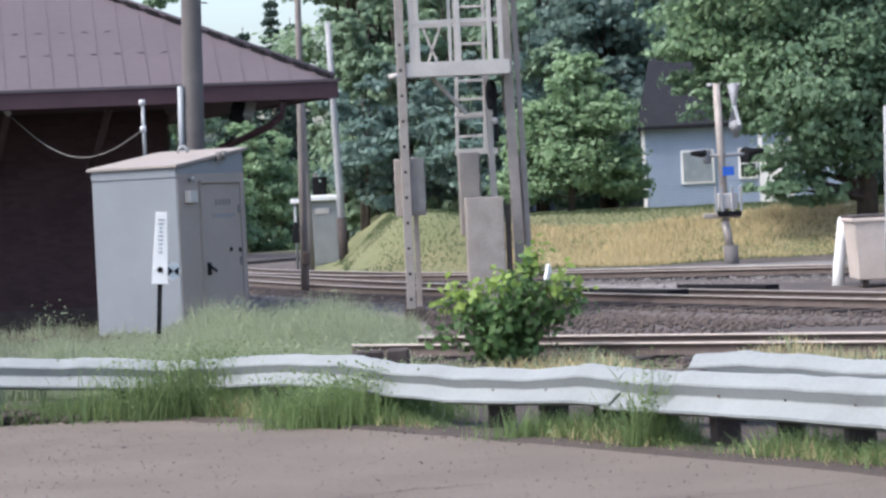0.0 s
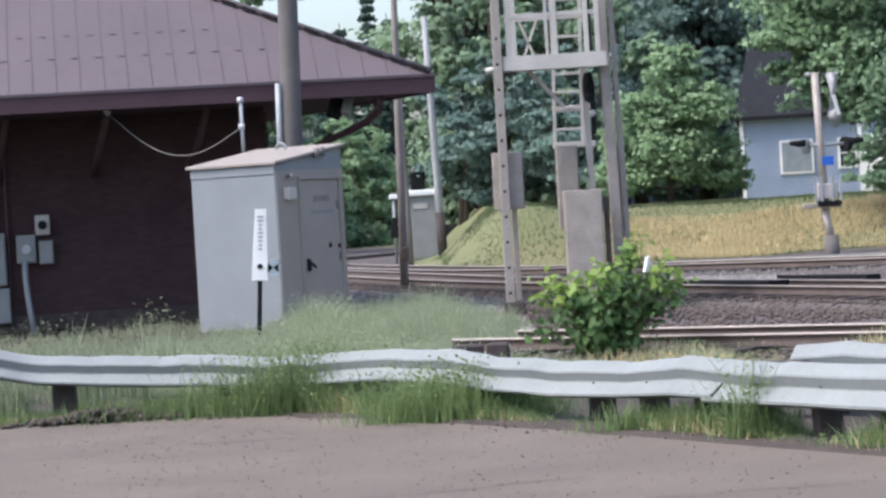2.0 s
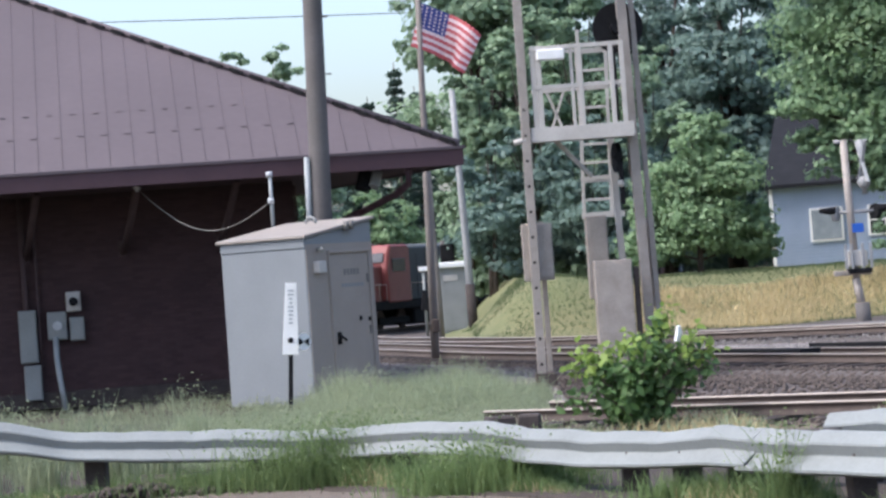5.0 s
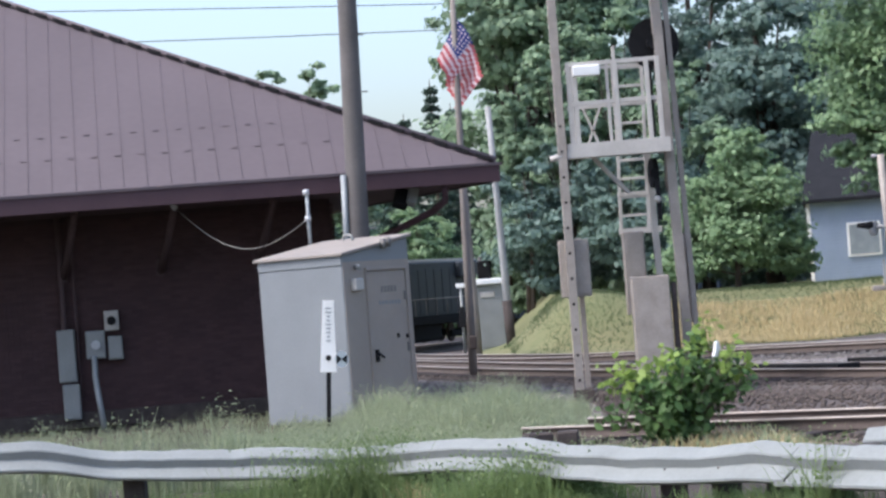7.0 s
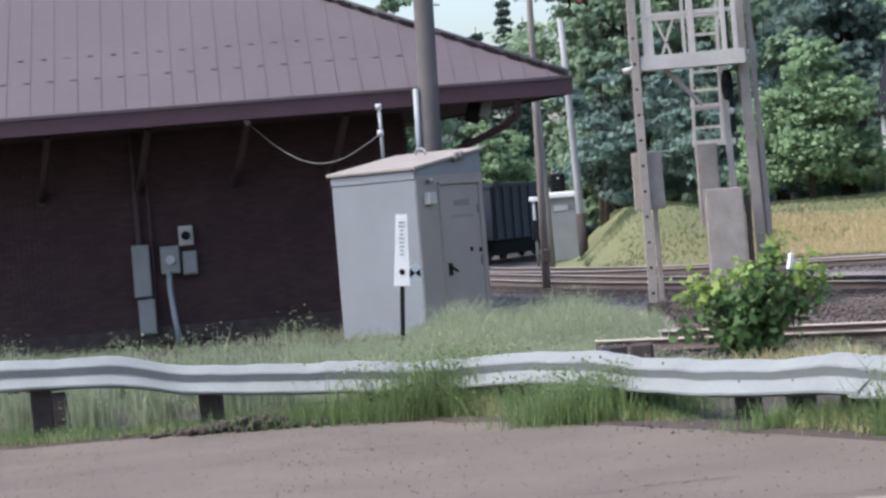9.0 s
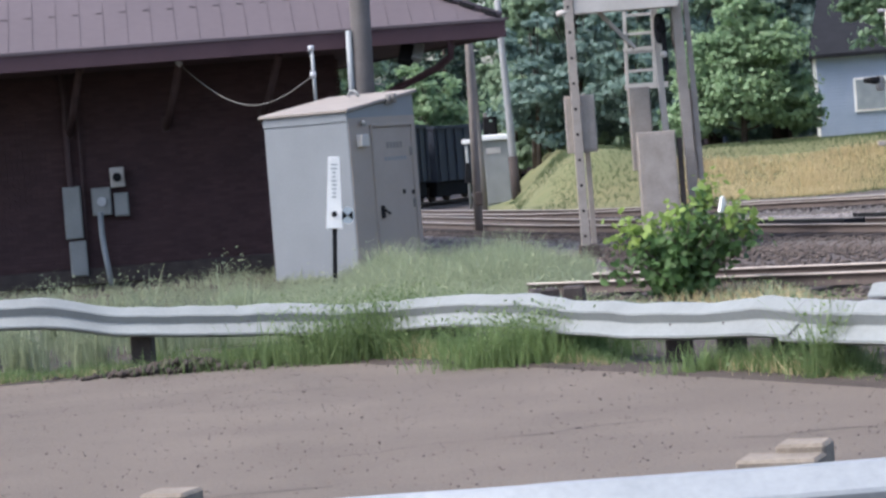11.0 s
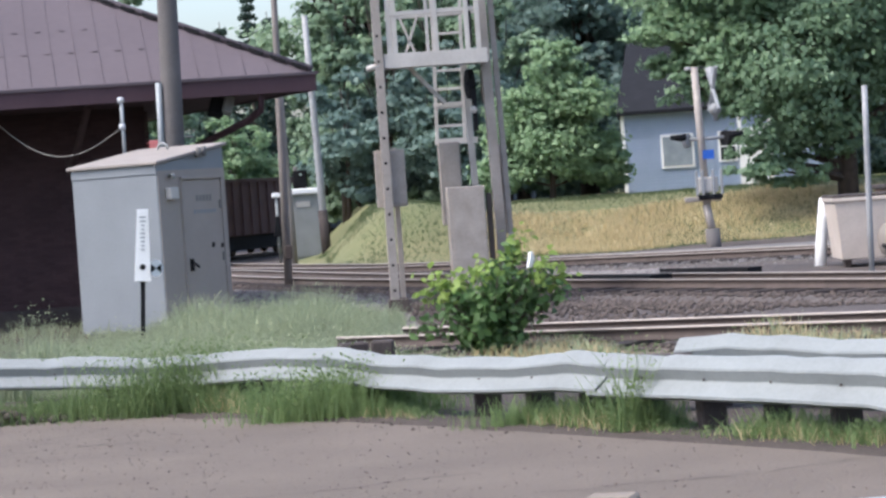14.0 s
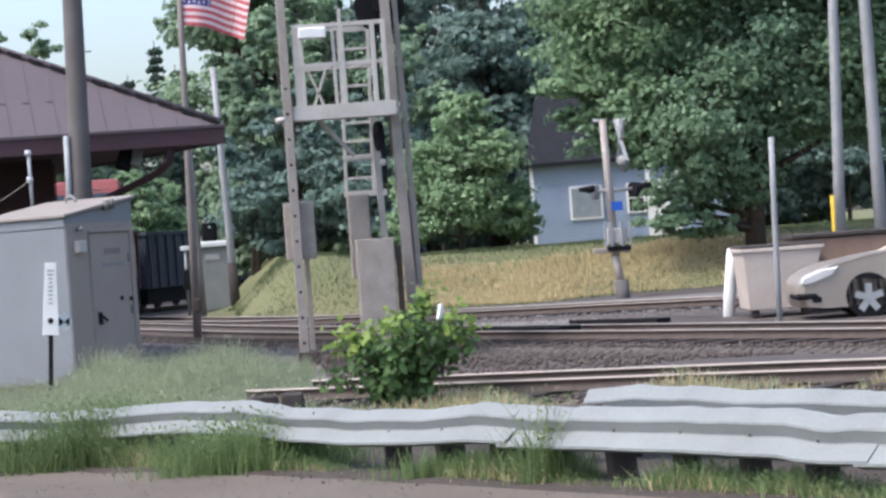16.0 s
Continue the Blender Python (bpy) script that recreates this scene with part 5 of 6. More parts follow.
def bush():
    """A clump of leafy shoots that fan out from one narrow foot."""
    rng = np.random.default_rng(5)
    R = random.Random(16)
    t = thing("leafy_bush", pose(2.55, 28.6, 0), "bright green leafy bush growing beside the siding", "bush")
    reach_x, reach_z = (-0.85, -0.6, -0.32, -0.1, 0.15, 0.4, 0.65, 0.95), (0.85, 1.0, 0.86, 1.12, 1.2, 1.36, 1.12, 0.98)
    old, old_ways, young, young_ways = [], [], [], []
    for i in range(44):
        x = -0.85 + 1.8 * (i + R.random()) / 44
        top = float(np.interp(x, reach_x, reach_z))
        h = top * (R.uniform(0.82, 1.0) if i % 2 else R.uniform(0.3, 0.8))
        if x > 0.55:
            h = max(h, 0.62 * top)
        y = R.uniform(-0.5, 0.5) * (1 - 0.4 * abs(x))
        foot = Vector((R.uniform(-0.16, 0.16), R.uniform(-0.1, 0.1), -0.05))
        tip = Vector((x, y, h))
        mid = Vector((x * 0.42, y * 0.42, h * 0.58))
        bm = bms()
        tube(bm, [foot, mid, tip], 0.018, 5, 0.005)
        part("stem", bm, M["bark"], t)
        n = int(22 + 44 * h)
        k = rng.uniform(0.12, 1.04, n)[:, None]
        p = np.where(k < 0.5, np.array(foot) * (1 - 2 * k) + np.array(mid) * 2 * k, np.array(mid) * (2 - 2 * k) + np.array(tip) * (2 * k - 1))
        off = rng.normal(size=(n, 3)) * 0.07
        p = p + off
        ways = off * 6 + np.array([x * 0.5, y * 0.5 - 0.25, 0.55])
        # Upper tips take the brighter tone: new growth with light put into it.
        fresh = (k[:, 0] > 0.86) & (h > 0.7 * top) & (p[:, 2] > 0.5)
        keep = p[:, 2] > 0.1
        old.append(p[keep & ~fresh])
        old_ways.append(ways[keep & ~fresh])
        young.append(p[keep & fresh])
        young_ways.append(ways[keep & fresh])
    for name, pts, ways, mat, label in (("leaves", old, old_ways, "leaf_bush", "glossy mid-green leaves"), ("young_leaves", young, young_ways, "leaf_young_lit", "yellow-green new leaves at the shoot tips, brightened for light on them")):
        v, f = broad_leaves(rng, np.concatenate(pts), np.concatenate(ways), 0.115)
        ob = tagged(new(name, quick(name, v, f, M[mat])), label)
        ob.parent = t


bush()


# ---- grass ----
def blades(rng, x, y, z, height, width, lean=0.35):
    n = len(x)
    a = rng.uniform(0, 6.283, n)
    h = height * rng.uniform(0.5, 1.25, n)
    w = width * rng.uniform(0.6, 1.4, n)
    base = np.stack([x, y, z], 1)
    side = np.stack([np.cos(a), np.sin(a), 0 * a], 1) * w[:, None]
    bend = np.stack([rng.normal(0, lean, n) * h, rng.normal(0, lean, n) * h, h], 1)
    mid = base + bend * np.array([0.4, 0.4, 0.6])
    v = np.stack([base - side, base + side, mid + side * 0.7, mid - side * 0.7, base + bend, base + bend + side * 0.1], 1).reshape(-1, 3)
    i = np.arange(n)[:, None] * 6
    f = np.concatenate([i + np.array([[0, 1, 2, 3]]), i + np.array([[3, 2, 5, 4]])])
    return v, f


def grass_patch(name, seed, n, where, height, width, mat, label, lean=0.35):
    """where(rng, n) gives x, y and a height factor."""
    rng = np.random.default_rng(seed)
    x, y, k = where(rng, n)
    v, f = blades(rng, x, y, terrain(x, y) + 0.0, height * k, width, lean)
    return tagged(new(name, quick(name, v, f, M[mat])), label, "grass", kind="stuff")


def lumpy(x, y, s, seed=0.0):
    return np.array([noise.noise((a * s, b * s, seed)) for a, b in zip(x, y)])


def grass():
    def mound(rng, n):
        x, y = rng.uniform(-3.3, 2.1, n), rng.uniform(26.5, 39.5, n)
        k = 0.8 + 0.7 * lumpy(x, y, 0.7)
        keep = (x - (y - 30) * 0.02 < 1.9 + 0.4 * np.sin(y)) & ((x > -2.6) | (y < 36)) & ((y > 27.8) | (x > -0.6))
        x, y, k = x[keep], y[keep], k[keep]
        tall_part = 0.5 + 0.62 * smooth(33.5, 37, y) * smooth(-2.0, -1.0, x)
        return x, y, np.clip(k, 0.25, 1.3) * (1.0 - 0.4 * smooth(0.6, 1.9, x)) * tall_part
    grass_patch("tall_grass", 1, 44000, mound, 0.47, 0.006, "grass_pale", "tall pale green grass going to seed by the shed")

    def strip(rng, n):
        x, y = rng.uniform(-14, -2, n), rng.uniform(25.6, 44, n)
        k = 0.5 + 1.0 * lumpy(x, y, 0.6, 3)
        keep = (k > 0.25) & ((y > 28.0) | (x < -4.2))
        return x[keep], y[keep], np.clip(k, 0.15, 1.2)[keep]
    grass_patch("weedy_grass", 2, 27000, strip, 0.27, 0.006, "grass_pale", "thin weedy grass in front of the depot")

    def under(rng, n):
        i = rng.integers(0, len(FAR_RAIL) - 1, n)
        p = np.array([tuple(FAR_RAIL[k]) for k in i])
        x = p[:, 0] + rng.normal(0, 0.1, n)
        y = p[:, 1] - rng.uniform(-0.5, 0.42, n)
        k = 0.65 + 1.1 * lumpy(x, y, 0.9, 5)
        return x, y, np.clip(k, 0.1, 1.4)
    grass_patch("verge_grass", 3, 34000, under, 0.27, 0.006, "grass_green", "green verge grass growing under the guardrail")
    grass_patch("dry_verge_grass", 4, 22000, under, 0.19, 0.006, "grass_dry", "straw-coloured dry grass along the lot's edge")

    def tuft(cx, cy, r):
        def where(rng, n):
            return cx + rng.normal(0, r, n), cy + rng.normal(0, r * 0.4, n), rng.uniform(0.5, 1.2, n)
        return where
    for i, (cx, cy, r, h, n) in enumerate(((-0.75, 23.9, 0.45, 0.54, 2200), (0.65, 22.1, 0.42, 0.43, 2400), (2.75, 18.75, 0.14, 0.6, 230), (-2.1, 24.2, 0.5, 0.28, 1500), (2.0, 20.0, 0.2, 0.25, 700))):
        grass_patch("weed_tuft", 20 + i, n, tuft(cx, cy, r), h, 0.005, "grass_green", "clump of tall green weeds in front of the guardrail", 0.3)

    def between(rng, n):
        x, y = rng.uniform(1.2, 8.5, n), rng.uniform(19, 29, n)
        keep = (y > 30.5 - 1.35 * (x - 0.5)) & (y < 31.5 - 0.8 * (x - 1))
        x, y = x[keep], y[keep]
        return x, y, np.clip(0.4 + 0.9 * lumpy(x, y, 0.8, 7), 0.1, 1.2)
    grass_patch("siding_grass", 5, 16000, between, 0.35, 0.01, "grass_dry", "dry straw grass between guardrail and siding")
    grass_patch("siding_weeds", 6, 7000, between, 0.4, 0.01, "grass_pale", "pale weeds between guardrail and siding")

    def bank(rng, n):
        x, y = rng.uniform(1.7, 30, n), rng.uniform(68.5, 84, n)
        return x, y, np.clip(0.7 + 0.6 * lumpy(x, y, 0.35, 9), 0.2, 1.3)
    grass_patch("bank_grass", 7, 46000, bank, 0.11, 0.012, "grass_bank", "rough grass on the bank")

    def bank_dry(rng, n):
        x, y = rng.uniform(5.5, 30, n), rng.uniform(69.0, 74.0, n)
        return x, y, np.clip(0.6 + 0.8 * lumpy(x, y, 0.35, 13), 0.1, 1.3)
    grass_patch("dry_bank_grass", 8, 42000, bank_dry, 0.27, 0.014, "grass_dry", "sunburnt straw grass on the bank's face")


    def tall(rng, n):
        k = rng.integers(0, 26, n)
        cx, cy = np.linspace(-8.5, -2.6, 26), 27.5 + 2.2 * np.sin(np.arange(26) * 2.1)
        return cx[k] + rng.normal(0, 0.11, n), cy[k] + rng.normal(0, 0.11, n), rng.uniform(0.4, 1.2, n) * (0.7 + 0.5 * np.sin(k * 1.7) ** 2)
    grass_patch("seeding_weeds", 9, 2600, tall, 0.6, 0.012, "grass_pale", "tall seeding weeds in front of the depot", 0.12)
    # feathery leaves and seed heads through the tall growth
    rng = np.random.default_rng(41)
    pts = []
    for where, n, h in ((mound, 16000, 0.5), (strip, 9000, 0.28), (tall, 9000, 0.6)):
        x, y, k = where(rng, n)
        pts.append(np.stack([x + rng.normal(0, 0.05, len(x)), y, h * k * rng.uniform(0.5, 1.2, len(x))], 1))
    v, f = leaf_cloud(rng, np.concatenate(pts), 0.026, 0.1)
    tagged(new("weed_leaves", quick("weed_leaves", v, f, M["grass_pale"])), "feathery pale leaves of the tall weeds", "weeds", kind="stuff")
    pts = []
    for where, n, h in ((tuft(-0.75, 23.9, 0.5), 4600, 0.55), (tuft(0.65, 22.1, 0.45), 4200, 0.44), (tuft(2.75, 18.75, 0.16), 420, 0.6), (under, 9000, 0.2), (between, 5000, 0.35)):
        x, y, k = where(rng, n)
        pts.append(np.stack([x, y, h * k * rng.uniform(0.2, 1.1, len(x))], 1))
    v, f = leaf_cloud(rng, np.concatenate(pts), 0.028, 0.1)
    tagged(new("verge_leaves", quick("verge_leaves", v, f, M["grass_green"])), "small green leaves of the verge weeds", "weeds", kind="stuff")


grass()


def cracks():
    rng = np.random.default_rng(19)
    v, f = [], []
    for k in range(13):
        x, y, a = rng.uniform(-6, 4), rng.uniform(10, 22), rng.uniform(-0.35, 0.45)
        for i in range(int(rng.uniform(8, 26))):
            b = a + rng.normal(0, 0.35)
            nx, ny = x + 0.14 * math.cos(b), y + 0.14 * math.sin(b)
            w = rng.uniform(0.003, 0.011)
            n = len(v)
            v += [(x, y - w, 0.004), (nx, ny - w, 0.004), (nx, ny + w, 0.004), (x, y + w, 0.004)]
            f.append((n, n + 1, n + 2, n + 3))
            x, y = nx, ny
    tagged(new("pavement_cracks", quick("pavement_cracks", v, f, M["crack"])), "hairline cracks in the worn asphalt", "cracks", kind="stuff")


cracks()


def track_wedges():
    """Dark tapered wedges laid along the main track."""
    for x0, y0, x1, y1, w in ((5.0, 47.6, 6.9, 43.4, 0.22), (7.3, 46.0, 8.6, 43.6, 0.16)):
        bm = bms()
        d = Vector((x1 - x0, y1 - y0, 0)).normalized()
        s = Vector((d.y, -d.x, 0))
        a, b = Vector((x0, y0, 0.07)), Vector((x1, y1, 0.07))
        lo = [a - s * 0.02, b - s * w, b + s * w, a + s * 0.02]
        q = [bm.verts.new(p) for p in lo] + [bm.verts.new(p + Vector((0, 0, 0.15))) for p in lo]
        for i in ((3, 2, 1, 0), (4, 5, 6, 7), (0, 1, 5, 4), (1, 2, 6, 5), (2, 3, 7, 6), (3, 0, 4, 7)):
            bm.faces.new([q[k] for k in i])
        part("track_wedge", bm, M["black"], main_track, bevel=0.004)


track_wedges()


def scrap():
    bm = bms()
    prism(bm, [(-0.06, 0.0), (0.05, 0.02), (0.09, 0.2), (0.03, 0.33), (-0.04, 0.3), (-0.02, 0.15)], -0.03, 0.03)
    o = solid("plastic_bag", bm, M["white"], "torn white plastic bag caught in the bush", "plastic bag", bevel=0.012)
    o.matrix_basis = pose(3.0, 28.3, 0.98, 0, 14, 40) @ Matrix.Diagonal((0.65, 0.65, 0.6, 1))


scrap()


def loose_stones():
    rng = np.random.default_rng(77)
    def scatter(name, pts, size, mat, label):
        n = len(pts)
        base = np.array([(1, 0, 0), (-1, 0, 0), (0, 1, 0), (0, -1, 0), (0, 0, 1), (0, 0, -1)], float)
        tri = np.array([(0, 2, 4), (2, 1, 4), (1, 3, 4), (3, 0, 4), (2, 0, 5), (1, 2, 5), (3, 1, 5), (0, 3, 5)])
        s = size * rng.uniform(0.5, 1.4, (n, 1, 1)) * rng.uniform(0.6, 1.2, (n, 6, 1))
        a = rng.uniform(0, 6.28, n)
        c, d = np.cos(a), np.sin(a)
        v = np.stack([base[None, :, 0] * c[:, None] - base[None, :, 1] * d[:, None], base[None, :, 0] * d[:, None] + base[None, :, 1] * c[:, None], np.repeat(base[None, :, 2], n, 0) * 0.8], 2) * s + pts[:, None]
        f = (np.arange(n)[:, None, None] * 6 + tri[None]).reshape(-1, 3)
        tagged(new(name, quick(name, v.reshape(-1, 3), f, M[mat])), label, "stones", kind="stuff")
    def along(line, n, half, lo, hi):
        idx = [k for k, p in enumerate(line) if lo < p.y < hi]
        i = rng.choice(idx, n)
        p = np.array([tuple(line[k]) for k in i])
        q = np.array([tuple(line[k + 1] - line[k - 1]) for k in i])
        s = np.stack([q[:, 1], -q[:, 0]], 1)
        s /= np.linalg.norm(s, axis=1)[:, None]
        o = rng.uniform(-half, half, n)
        p[:, :2] += s * o[:, None]
        p[:, 2] = p[:, 2] + np.where(abs(o) > 1.7, -0.2 * (abs(o) - 1.7) / 0.7, 0.01)
        return p
    n = 22000
    p = np.stack([rng.uniform(-2.5, 9, n), rng.uniform(34, 60, n), np.zeros(n)], 1)
    p = p[(p[:, 0] > -1.2) | (p[:, 1] > 44)]
    p[:, 2] = terrain(p[:, 0], p[:, 1]) + 0.01
    brown = (p[:, 0] > 2.3) & (p[:, 1] < 47)
    scatter("shoulder_stones", p[brown], 0.04, "stone_brown", "dark brown stones on the shoulder of the main track")
    p = p[~brown]
    scatter("gravel_stones", p, 0.035, "stone", "grey gravel strewn between the tracks and the shed")
    n = 420
    p = np.stack([rng.normal(-2.7, 0.45, n), 24.15 + rng.normal(0, 0.12, n), np.zeros(n)], 1)
    p[:, 2] = 0.1 * np.exp(-((p[:, 0] + 2.7) / 0.5) ** 2) * rng.uniform(0, 1, n) + 0.01
    scatter("soil_clods", p, 0.05, "soil", "heap of dark soil clods at the lot's edge")
    n = 7000
    p = np.stack([rng.uniform(-9, 7, n), rng.uniform(9.5, 24, n), np.full(n, 0.003)], 1)
    scatter("lot_grit", p, 0.0085, "stone_dark", "dark grit scattered over the asphalt")
    n = 800
    k = rng.integers(0, len(EDGE), n)
    p = np.array([(EDGE[i].x, EDGE[i].y, 0.0) for i in k]) + np.stack([rng.normal(0, 0.15, n), rng.normal(-0.05, 0.14, n), np.full(n, 0.005)], 1)
    scatter("edge_crumbs", p, 0.014, "stone_dark", "crumbs of asphalt and dirt along the lot's edge")
    scatter("ballast_stones", along(MAIN, 30000, 3.0, 27, 66), 0.038, "stone_brown", "crushed brownish ballast stones of the main track")
    scatter("far_ballast_stones", along(FAR, 7000, 2.6, 46, 70), 0.05, "stone", "crushed ballast stones of the second track")
    scatter("siding_stones", along(NEAR, 9000, 2.8, 18, 33), 0.04, "stone_dark", "dark dirty ballast stones of the siding")


loose_stones()


# ---- train ----
def bogie(t, x, length=2.4, r=0.46):
    bm = bms()
    for y in (-0.95, 0.95):
        box(bm, (x, y, 0.62), (length, 0.14, 0.34))
    box(bm, (x, 0, 0.7), (0.6, 1.9, 0.3))
    b = part("bogie", bm, M["black"], t, bevel=0.03)
    for dx in (-length * 0.36, length * 0.36):
        for y in (-0.75, 0.75):
            bm = bms()
            tube(bm, [(x + dx, y - 0.07, 0.2 + r), (x + dx, y + 0.07, 0.2 + r)], r, 16)
            part("wheel", bm, M["rail_rust"], b)


def locomotive():
    """Local x runs forward; the nose ends at x = 0."""
    t = thing("locomotive", pose(0, 0, 0), "red diesel freight locomotive with lit headlights", "locomotive")
    L = 20.6
    bm = bms()
    box(bm, (-L / 2, 0, 1.35), (L - 0.6, 2.9, 0.35))
    part("frame", bm, M["black"], t, bevel=0.04)
    bm = bms()
    prism(bm, [(-0.3, 0.35), (-0.05, 0.5), (-0.1, 1.5), (-0.5, 1.5)], -1.45, 1.45)
    part("pilot", bm, M["black"], t, bevel=0.03)
    bm = bms()
    prism(bm, [(-0.75, 1.5), (-0.55, 1.7), (-0.65, 3.25), (-1.1, 3.45), (-2.3, 3.45), (-2.3, 1.5)], -1.2, 1.2)
    nose = part("nose", bm, M["hazed_red_paint"], t, bevel=0.1)
    bm = bms()
    prism(bm, [(-2.1, 1.5), (-2.0, 3.15), (-2.3, 4.1), (-2.6, 4.45), (-4.6, 4.45), (-4.8, 4.2), (-4.8, 1.5)], -1.5, 1.5)
    cab = part("cab", bm, M["hazed_red_paint"], t, bevel=0.1)
    for y in (-0.75, 0.75):
        bm = bms()
        box(bm, (-2.15, y, 3.8), (0.06, 1.05, 0.5), Euler((0, -0.31, 0)).to_matrix())
        part("windscreen", bm, M["window_glass"], cab, bevel=0.02)
    for y in (-1.51, 1.51):
        bm = bms()
        box(bm, (-3.4, y, 3.4), (1.5, 0.04, 0.65))
        part("side_window", bm, M["window_glass"], cab, bevel=0.01)
    bm = bms()
    prism(bm, [(-4.8, 1.5), (-4.8, 4.1), (-5.2, 4.3), (-L + 0.6, 4.3), (-L + 0.5, 1.5)], -1.15, 1.15)
    hood = part("hood", bm, M["hood_shade_grey"], t, "engine hood with its side's shade in the dark grey", bevel=0.06)
    # Pale paint stands for daylight on top of the hood.
    bm = bms()
    box(bm, (-12.6, 0, 4.36), (14.6, 2.0, 0.16))
    part("roof_panel", bm, M["light_paint"], hood, "roof panels with the daylight on them in the pale colour", bevel=0.03)
    for k in range(13):
        for y in (-1.16, 1.16):
            bm = bms()
            box(bm, (-5.6 - k * 1.12, y, 2.85), (0.95, 0.03, 2.2))
            part("access_door", bm, M["hood_shade_grey"], hood, bevel=0.01)
    bm = bms()
    box(bm, (-18.0, 0, 3.85), (3.6, 2.9, 0.8))
    part("radiator", bm, M["hood_shade_grey"], t, bevel=0.06)
    for y in (-1.42, 1.42):
        bm = bms()
        tube(bm, [(-0.4, y, 2.45), (-2.0, y, 2.45)], 0.025, 5)
        tube(bm, [(-4.9, y, 2.45), (-L + 0.4, y, 2.45)], 0.025, 5)
        for x in [-0.4, -1.2, -2.0] + [-4.9 - 1.5 * k for k in range(10)]:
            tube(bm, [(x, y, 1.5), (x, y, 2.45)], 0.02, 5)
        part("hand_rail", bm, M["tower_steel"], t)
        bm = bms()
        box(bm, (-L / 2, y, 1.55), (L - 1.2, 0.05, 0.16))
        part("side_sill", bm, M["black"], t)
    for y, z, x, r in ((-0.9, 1.9, -0.3, 0.16), (0.9, 1.9, -0.3, 0.16), (0.0, 3.1, -0.55, 0.2)):
        bm = bms()
        tube(bm, [(x - 0.25, y, z), (x + 0.03, y, z)], r, 14)
        part("headlight", bm, M["headlight"], t, "glowing warm white headlight")
    for y in (-0.9, 0.9):
        bm = bms()
        box(bm, (-0.45, y, 1.7), (0.2, 0.3, 0.5))
        part("lamp_bracket", bm, M["hazed_red_paint"], t, bevel=0.03)
    bm = bms()
    box(bm, (-9.4, 0, 0.8), (8.0, 2.5, 0.9))
    part("fuel_tank", bm, M["black"], t, bevel=0.1)
    bm = bms()
    tube(bm, [(-0.2, 0, 0.85), (0.45, 0, 0.85)], 0.12, 8)
    part("coupler", bm, M["rail_rust"], t)
    bm = bms()
    box(bm, (-0.07, 0.0, 0.62), (0.1, 1.9, 0.22))
    part("plough_edge", bm, M["grey_paint"], t)
    bogie(t, -3.6, 3.6, 0.5)
    bogie(t, -L + 3.4, 3.6, 0.5)
    bm = bms()
    tube(bm, [(-3.2, 0.3, 4.45), (-2.6, 0.3, 4.65)], 0.06, 8)
    part("horn", bm, M["grey_paint"], t)
    return t


def gondola(mat, label, roofed):
    t = thing("gondola_car", pose(0, 0, 0), label, "freight car", "cars of the freight train")
    L, TOP = 10.4, 3.95
    bm = bms()
    prism(bm, [(-0.15, 1.2), (-0.15, TOP), (-L + 0.15, TOP), (-L + 0.15, 1.2)], -1.42, 1.42)
    body = part("body", bm, M[mat], t, bevel=0.03)
    for k in range(10):
        for y in (-1.47, 1.47):
            bm = bms()
            box(bm, (-0.5 - k * 1.04, y, 2.55), (0.1, 0.06, 2.6))
            part("side_rib", bm, M[mat], body)
    bm = bms()
    for y in (-1.45, 1.45):
        box(bm, (-L / 2, y, TOP), (L - 0.2, 0.14, 0.16))
    for x in (-0.15, -L + 0.15):
        box(bm, (x, 0, TOP), (0.14, 2.9, 0.16))
    part("top_rim", bm, M[mat], body)
    bm = bms()
    box(bm, (-L / 2, 0, TOP + (0.12 if roofed else -0.25)), (L - 0.5, 2.6, 0.3))
    part("roof" if roofed else "load", bm, M["light_paint" if roofed else "soil"], t, bevel=0.08)
    bm = bms()
    box(bm, (-L / 2, 0, 0.85), (L - 0.8, 2.5, 0.75))
    part("underframe", bm, M["black"], t)
    bm = bms()
    tube(bm, [(-0.3, 0, 0.9), (0.28, 0, 0.9)], 0.1, 8)
    tube(bm, [(-L + 0.3, 0, 0.9), (-L - 0.28, 0, 0.9)], 0.1, 8)
    part("coupler", bm, M["rail_rust"], t)
    bm = bms()
    for z in np.arange(1.4, 3.6, 0.35):
        box(bm, (-0.05, -1.2, z), (0.05, 0.5, 0.04))
    part("end_ladder", bm, M["black"], t)
    bogie(t, -1.6)
    bogie(t, -L + 1.6)
    return t


loco = locomotive()
dark = gondola("dark_blue", "dark blue-black gondola freight car", False)
brown = gondola("car_brown", "rusty brown gondola freight car", False)
cars = [(dark, 21.2), (brown, 42.8)]
for k, kind in ((1, dark), (3, dark), (4, dark), (5, brown), (6, dark), (7, dark), (8, brown)):
    cars.append((copy_thing(kind, pose(0, 0, 0)), 21.2 + 10.8 * k))


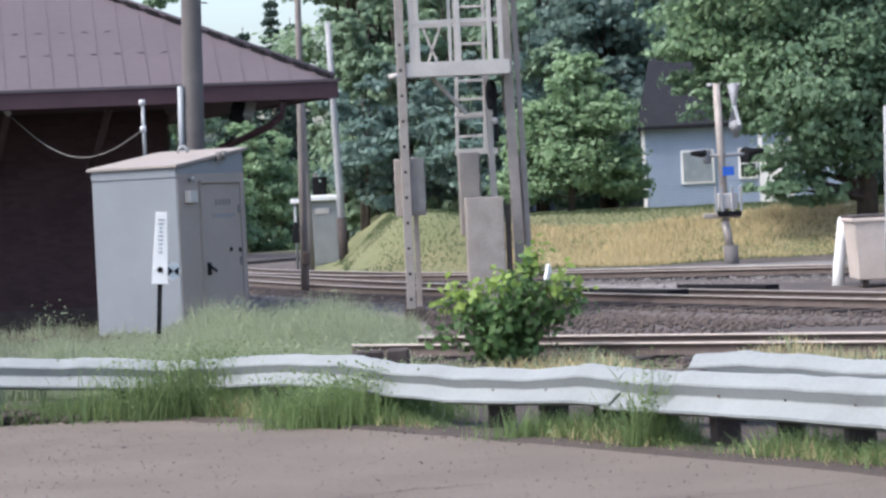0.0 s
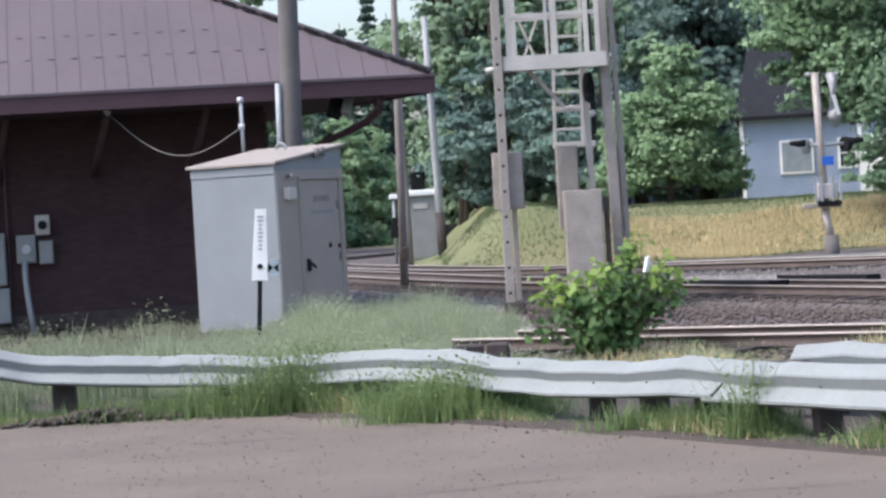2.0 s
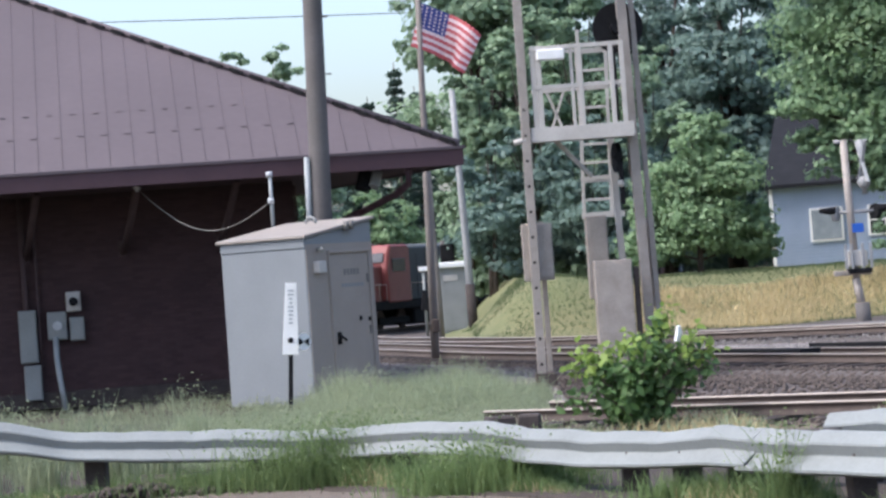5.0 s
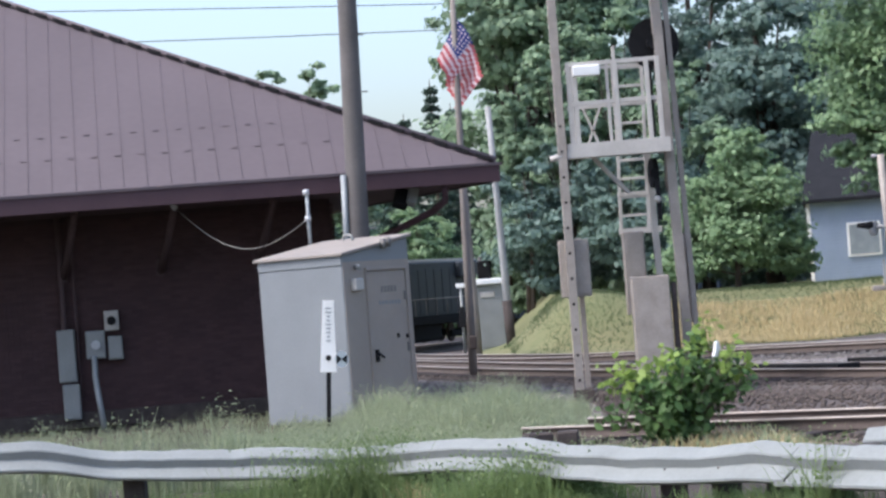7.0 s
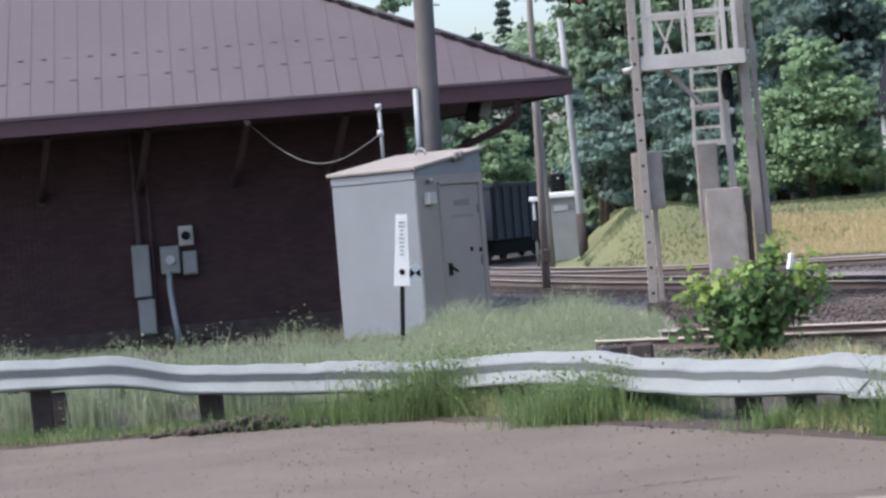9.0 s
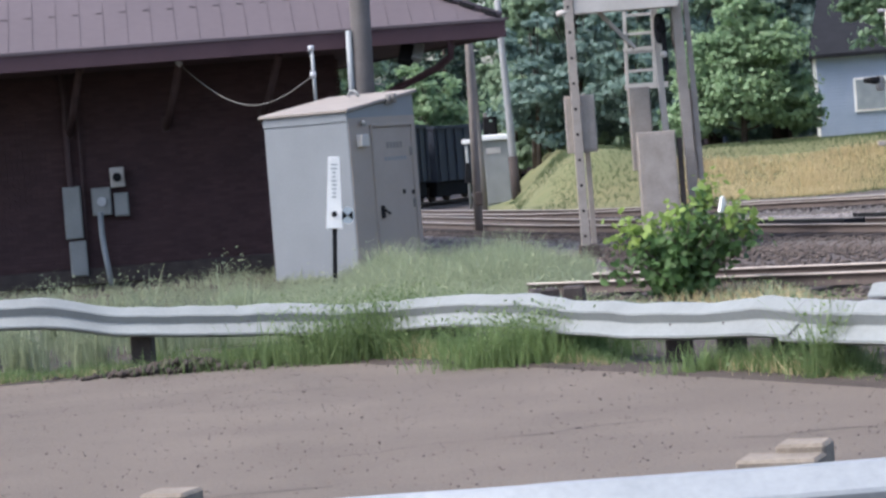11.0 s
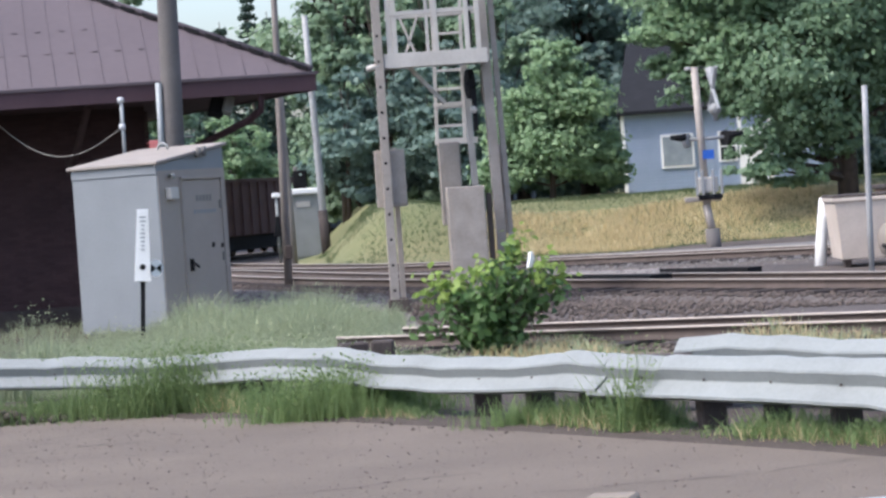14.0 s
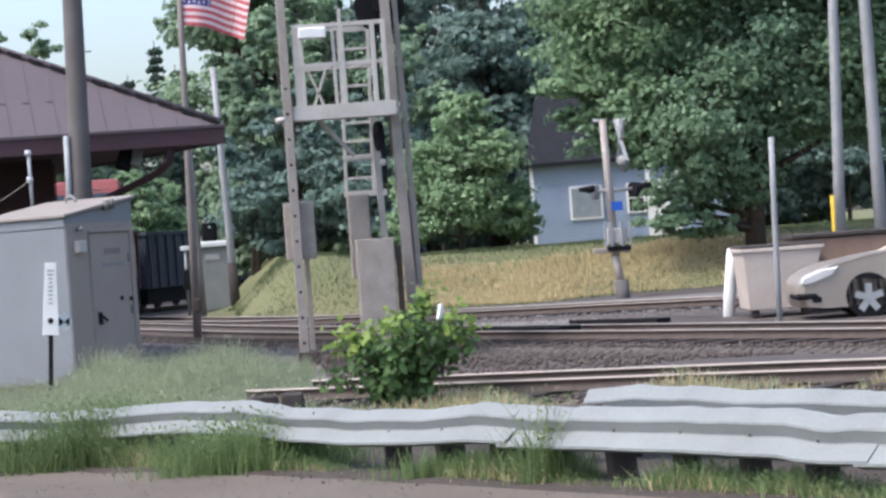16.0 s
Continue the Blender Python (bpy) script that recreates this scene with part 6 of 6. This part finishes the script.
# ---- flag of upright strips that swing one after the other ----
def flag():
    f = thing("flag", pose(0.78, 57.5, 8.2), "faded flag with red and white stripes and blue canton", "flag")
    W, H, N = 1.75, 1.02, 14
    strips = []
    for i in range(N):
        o = new("flag_panel")
        me = bpy.data.meshes.new("flag_panel")
        bm = bms()
        w = W / N
        for s in range(13):
            z1, z0 = -H * s / 13, -H * (s + 1) / 13
            for y in (-0.004, 0.004):
                q = [bm.verts.new(p) for p in ((0, y, z0), (w * 1.06, y, z0), (w * 1.06, y, z1), (0, y, z1))]
                face = bm.faces.new(q if y < 0 else q[::-1])
                face.material_index = 2 if (s < 7 and i < N * 0.4) else s % 2
        if i < N * 0.4:
            for s in range(6):
                z = -H * 7 / 13 * (s + 0.5 + 0.25 * (i % 2)) / 6.5
                for y in (-0.007, 0.007):
                    c = w * 0.5
                    q = [bm.verts.new((c + 0.028 * math.cos(a), y, z + 0.028 * math.sin(a))) for a in [k * 2 * math.pi / 5 for k in range(5)]]
                    face = bm.faces.new(q if y < 0 else q[::-1])
                    face.material_index = 1
        bm.to_mesh(me)
        bm.free()
        for m in ("flag_red", "flag_pinkish_white", "flag_blue"):
            me.materials.append(M[m])
        bpy.data.objects.remove(o)
        o = new("flag_panel", me)
        o.parent = f
        strips.append(o)
    return strips, W / N


strips, strip_width = flag()

# droop of the flag (degrees below level) as the wind rises and falls
DROOP = [(0, 25), (2.4, 18), (3.0, 16), (3.5, 30), (4.5, 35), (5.8, 60), (6.5, 42), (7.0, 74), (7.5, 45), (8.2, 38), (10, 40), (12, 30), (14, 30), (15.3, 20), (16, 18)]


def droop_at(t):
    for (a, u), (b, v) in zip(DROOP, DROOP[1:]):
        if a <= t <= b:
            k = (t - a) / (b - a)
            return u + (v - u) * k * k * (3 - 2 * k)
    return DROOP[-1][1]


SPEED = 5.05
LENGTHS = [0.0]
for a, b in zip(MAIN, MAIN[1:]):
    LENGTHS.append(LENGTHS[-1] + (b - a).length)
NOSE_AT = LENGTHS[min(range(len(MAIN)), key=lambda i: (MAIN[i] - Vector((0.0, 131, -0.75))).length)]


def on_track(s):
    s = max(0.0, min(LENGTHS[-1] - 0.01, s))
    i = min(len(MAIN) - 2, int(np.searchsorted(LENGTHS, s, "right")) - 1)
    return MAIN[i].lerp(MAIN[i + 1], (s - LENGTHS[i]) / (LENGTHS[i + 1] - LENGTHS[i]))


def ride(length, behind, t):
    s = NOSE_AT + SPEED * (t - 3.5) - 0.036 * max(0.0, t - 5.8) ** 2 - behind
    a, b = on_track(s - 1.6), on_track(s - length + 1.6)
    d = (a - b).normalized()
    p = a + d * 1.6
    return pose(p.x, p.y, p.z, 0, 0, math.degrees(math.atan2(d.y, d.x)))


def motions():
    times = [0.5 * k for k in range(33)]
    walk(loco, [(t, ride(20.6, 0.0, t)) for t in times])
    for ob, behind in cars:
        walk(ob, [(t, ride(10.4, behind, t)) for t in times])
    # each strip hangs on the end of the one before it
    fine = [0.25 * k for k in range(65)]
    chains = {}
    for t in fine:
        x, y, z = 0.0, 0.0, 0.0
        chain = []
        for i in range(len(strips)):
            k = (i + 1) / len(strips)
            tilt = droop_at(t) * (0.75 + 0.35 * k) + 9 * math.sin(5.0 * t - 4.0 * k)
            swing = 38 * math.sin(7.0 * t - 7.5 * k) * (0.35 + 0.65 * k)
            run = strip_width * math.cos(radians(tilt))
            # strips shear down as rigid upright pieces
            chain.append(pose(x, y, z, 0, tilt * 0.55, swing))
            x += run * math.cos(radians(swing))
            y += run * math.sin(radians(swing))
            z -= strip_width * math.sin(radians(tilt)) * 0.8
        chains[t] = chain
    for i, o in enumerate(strips):
        walk(o, [(t, chains[t][i]) for t in fine])


motions()
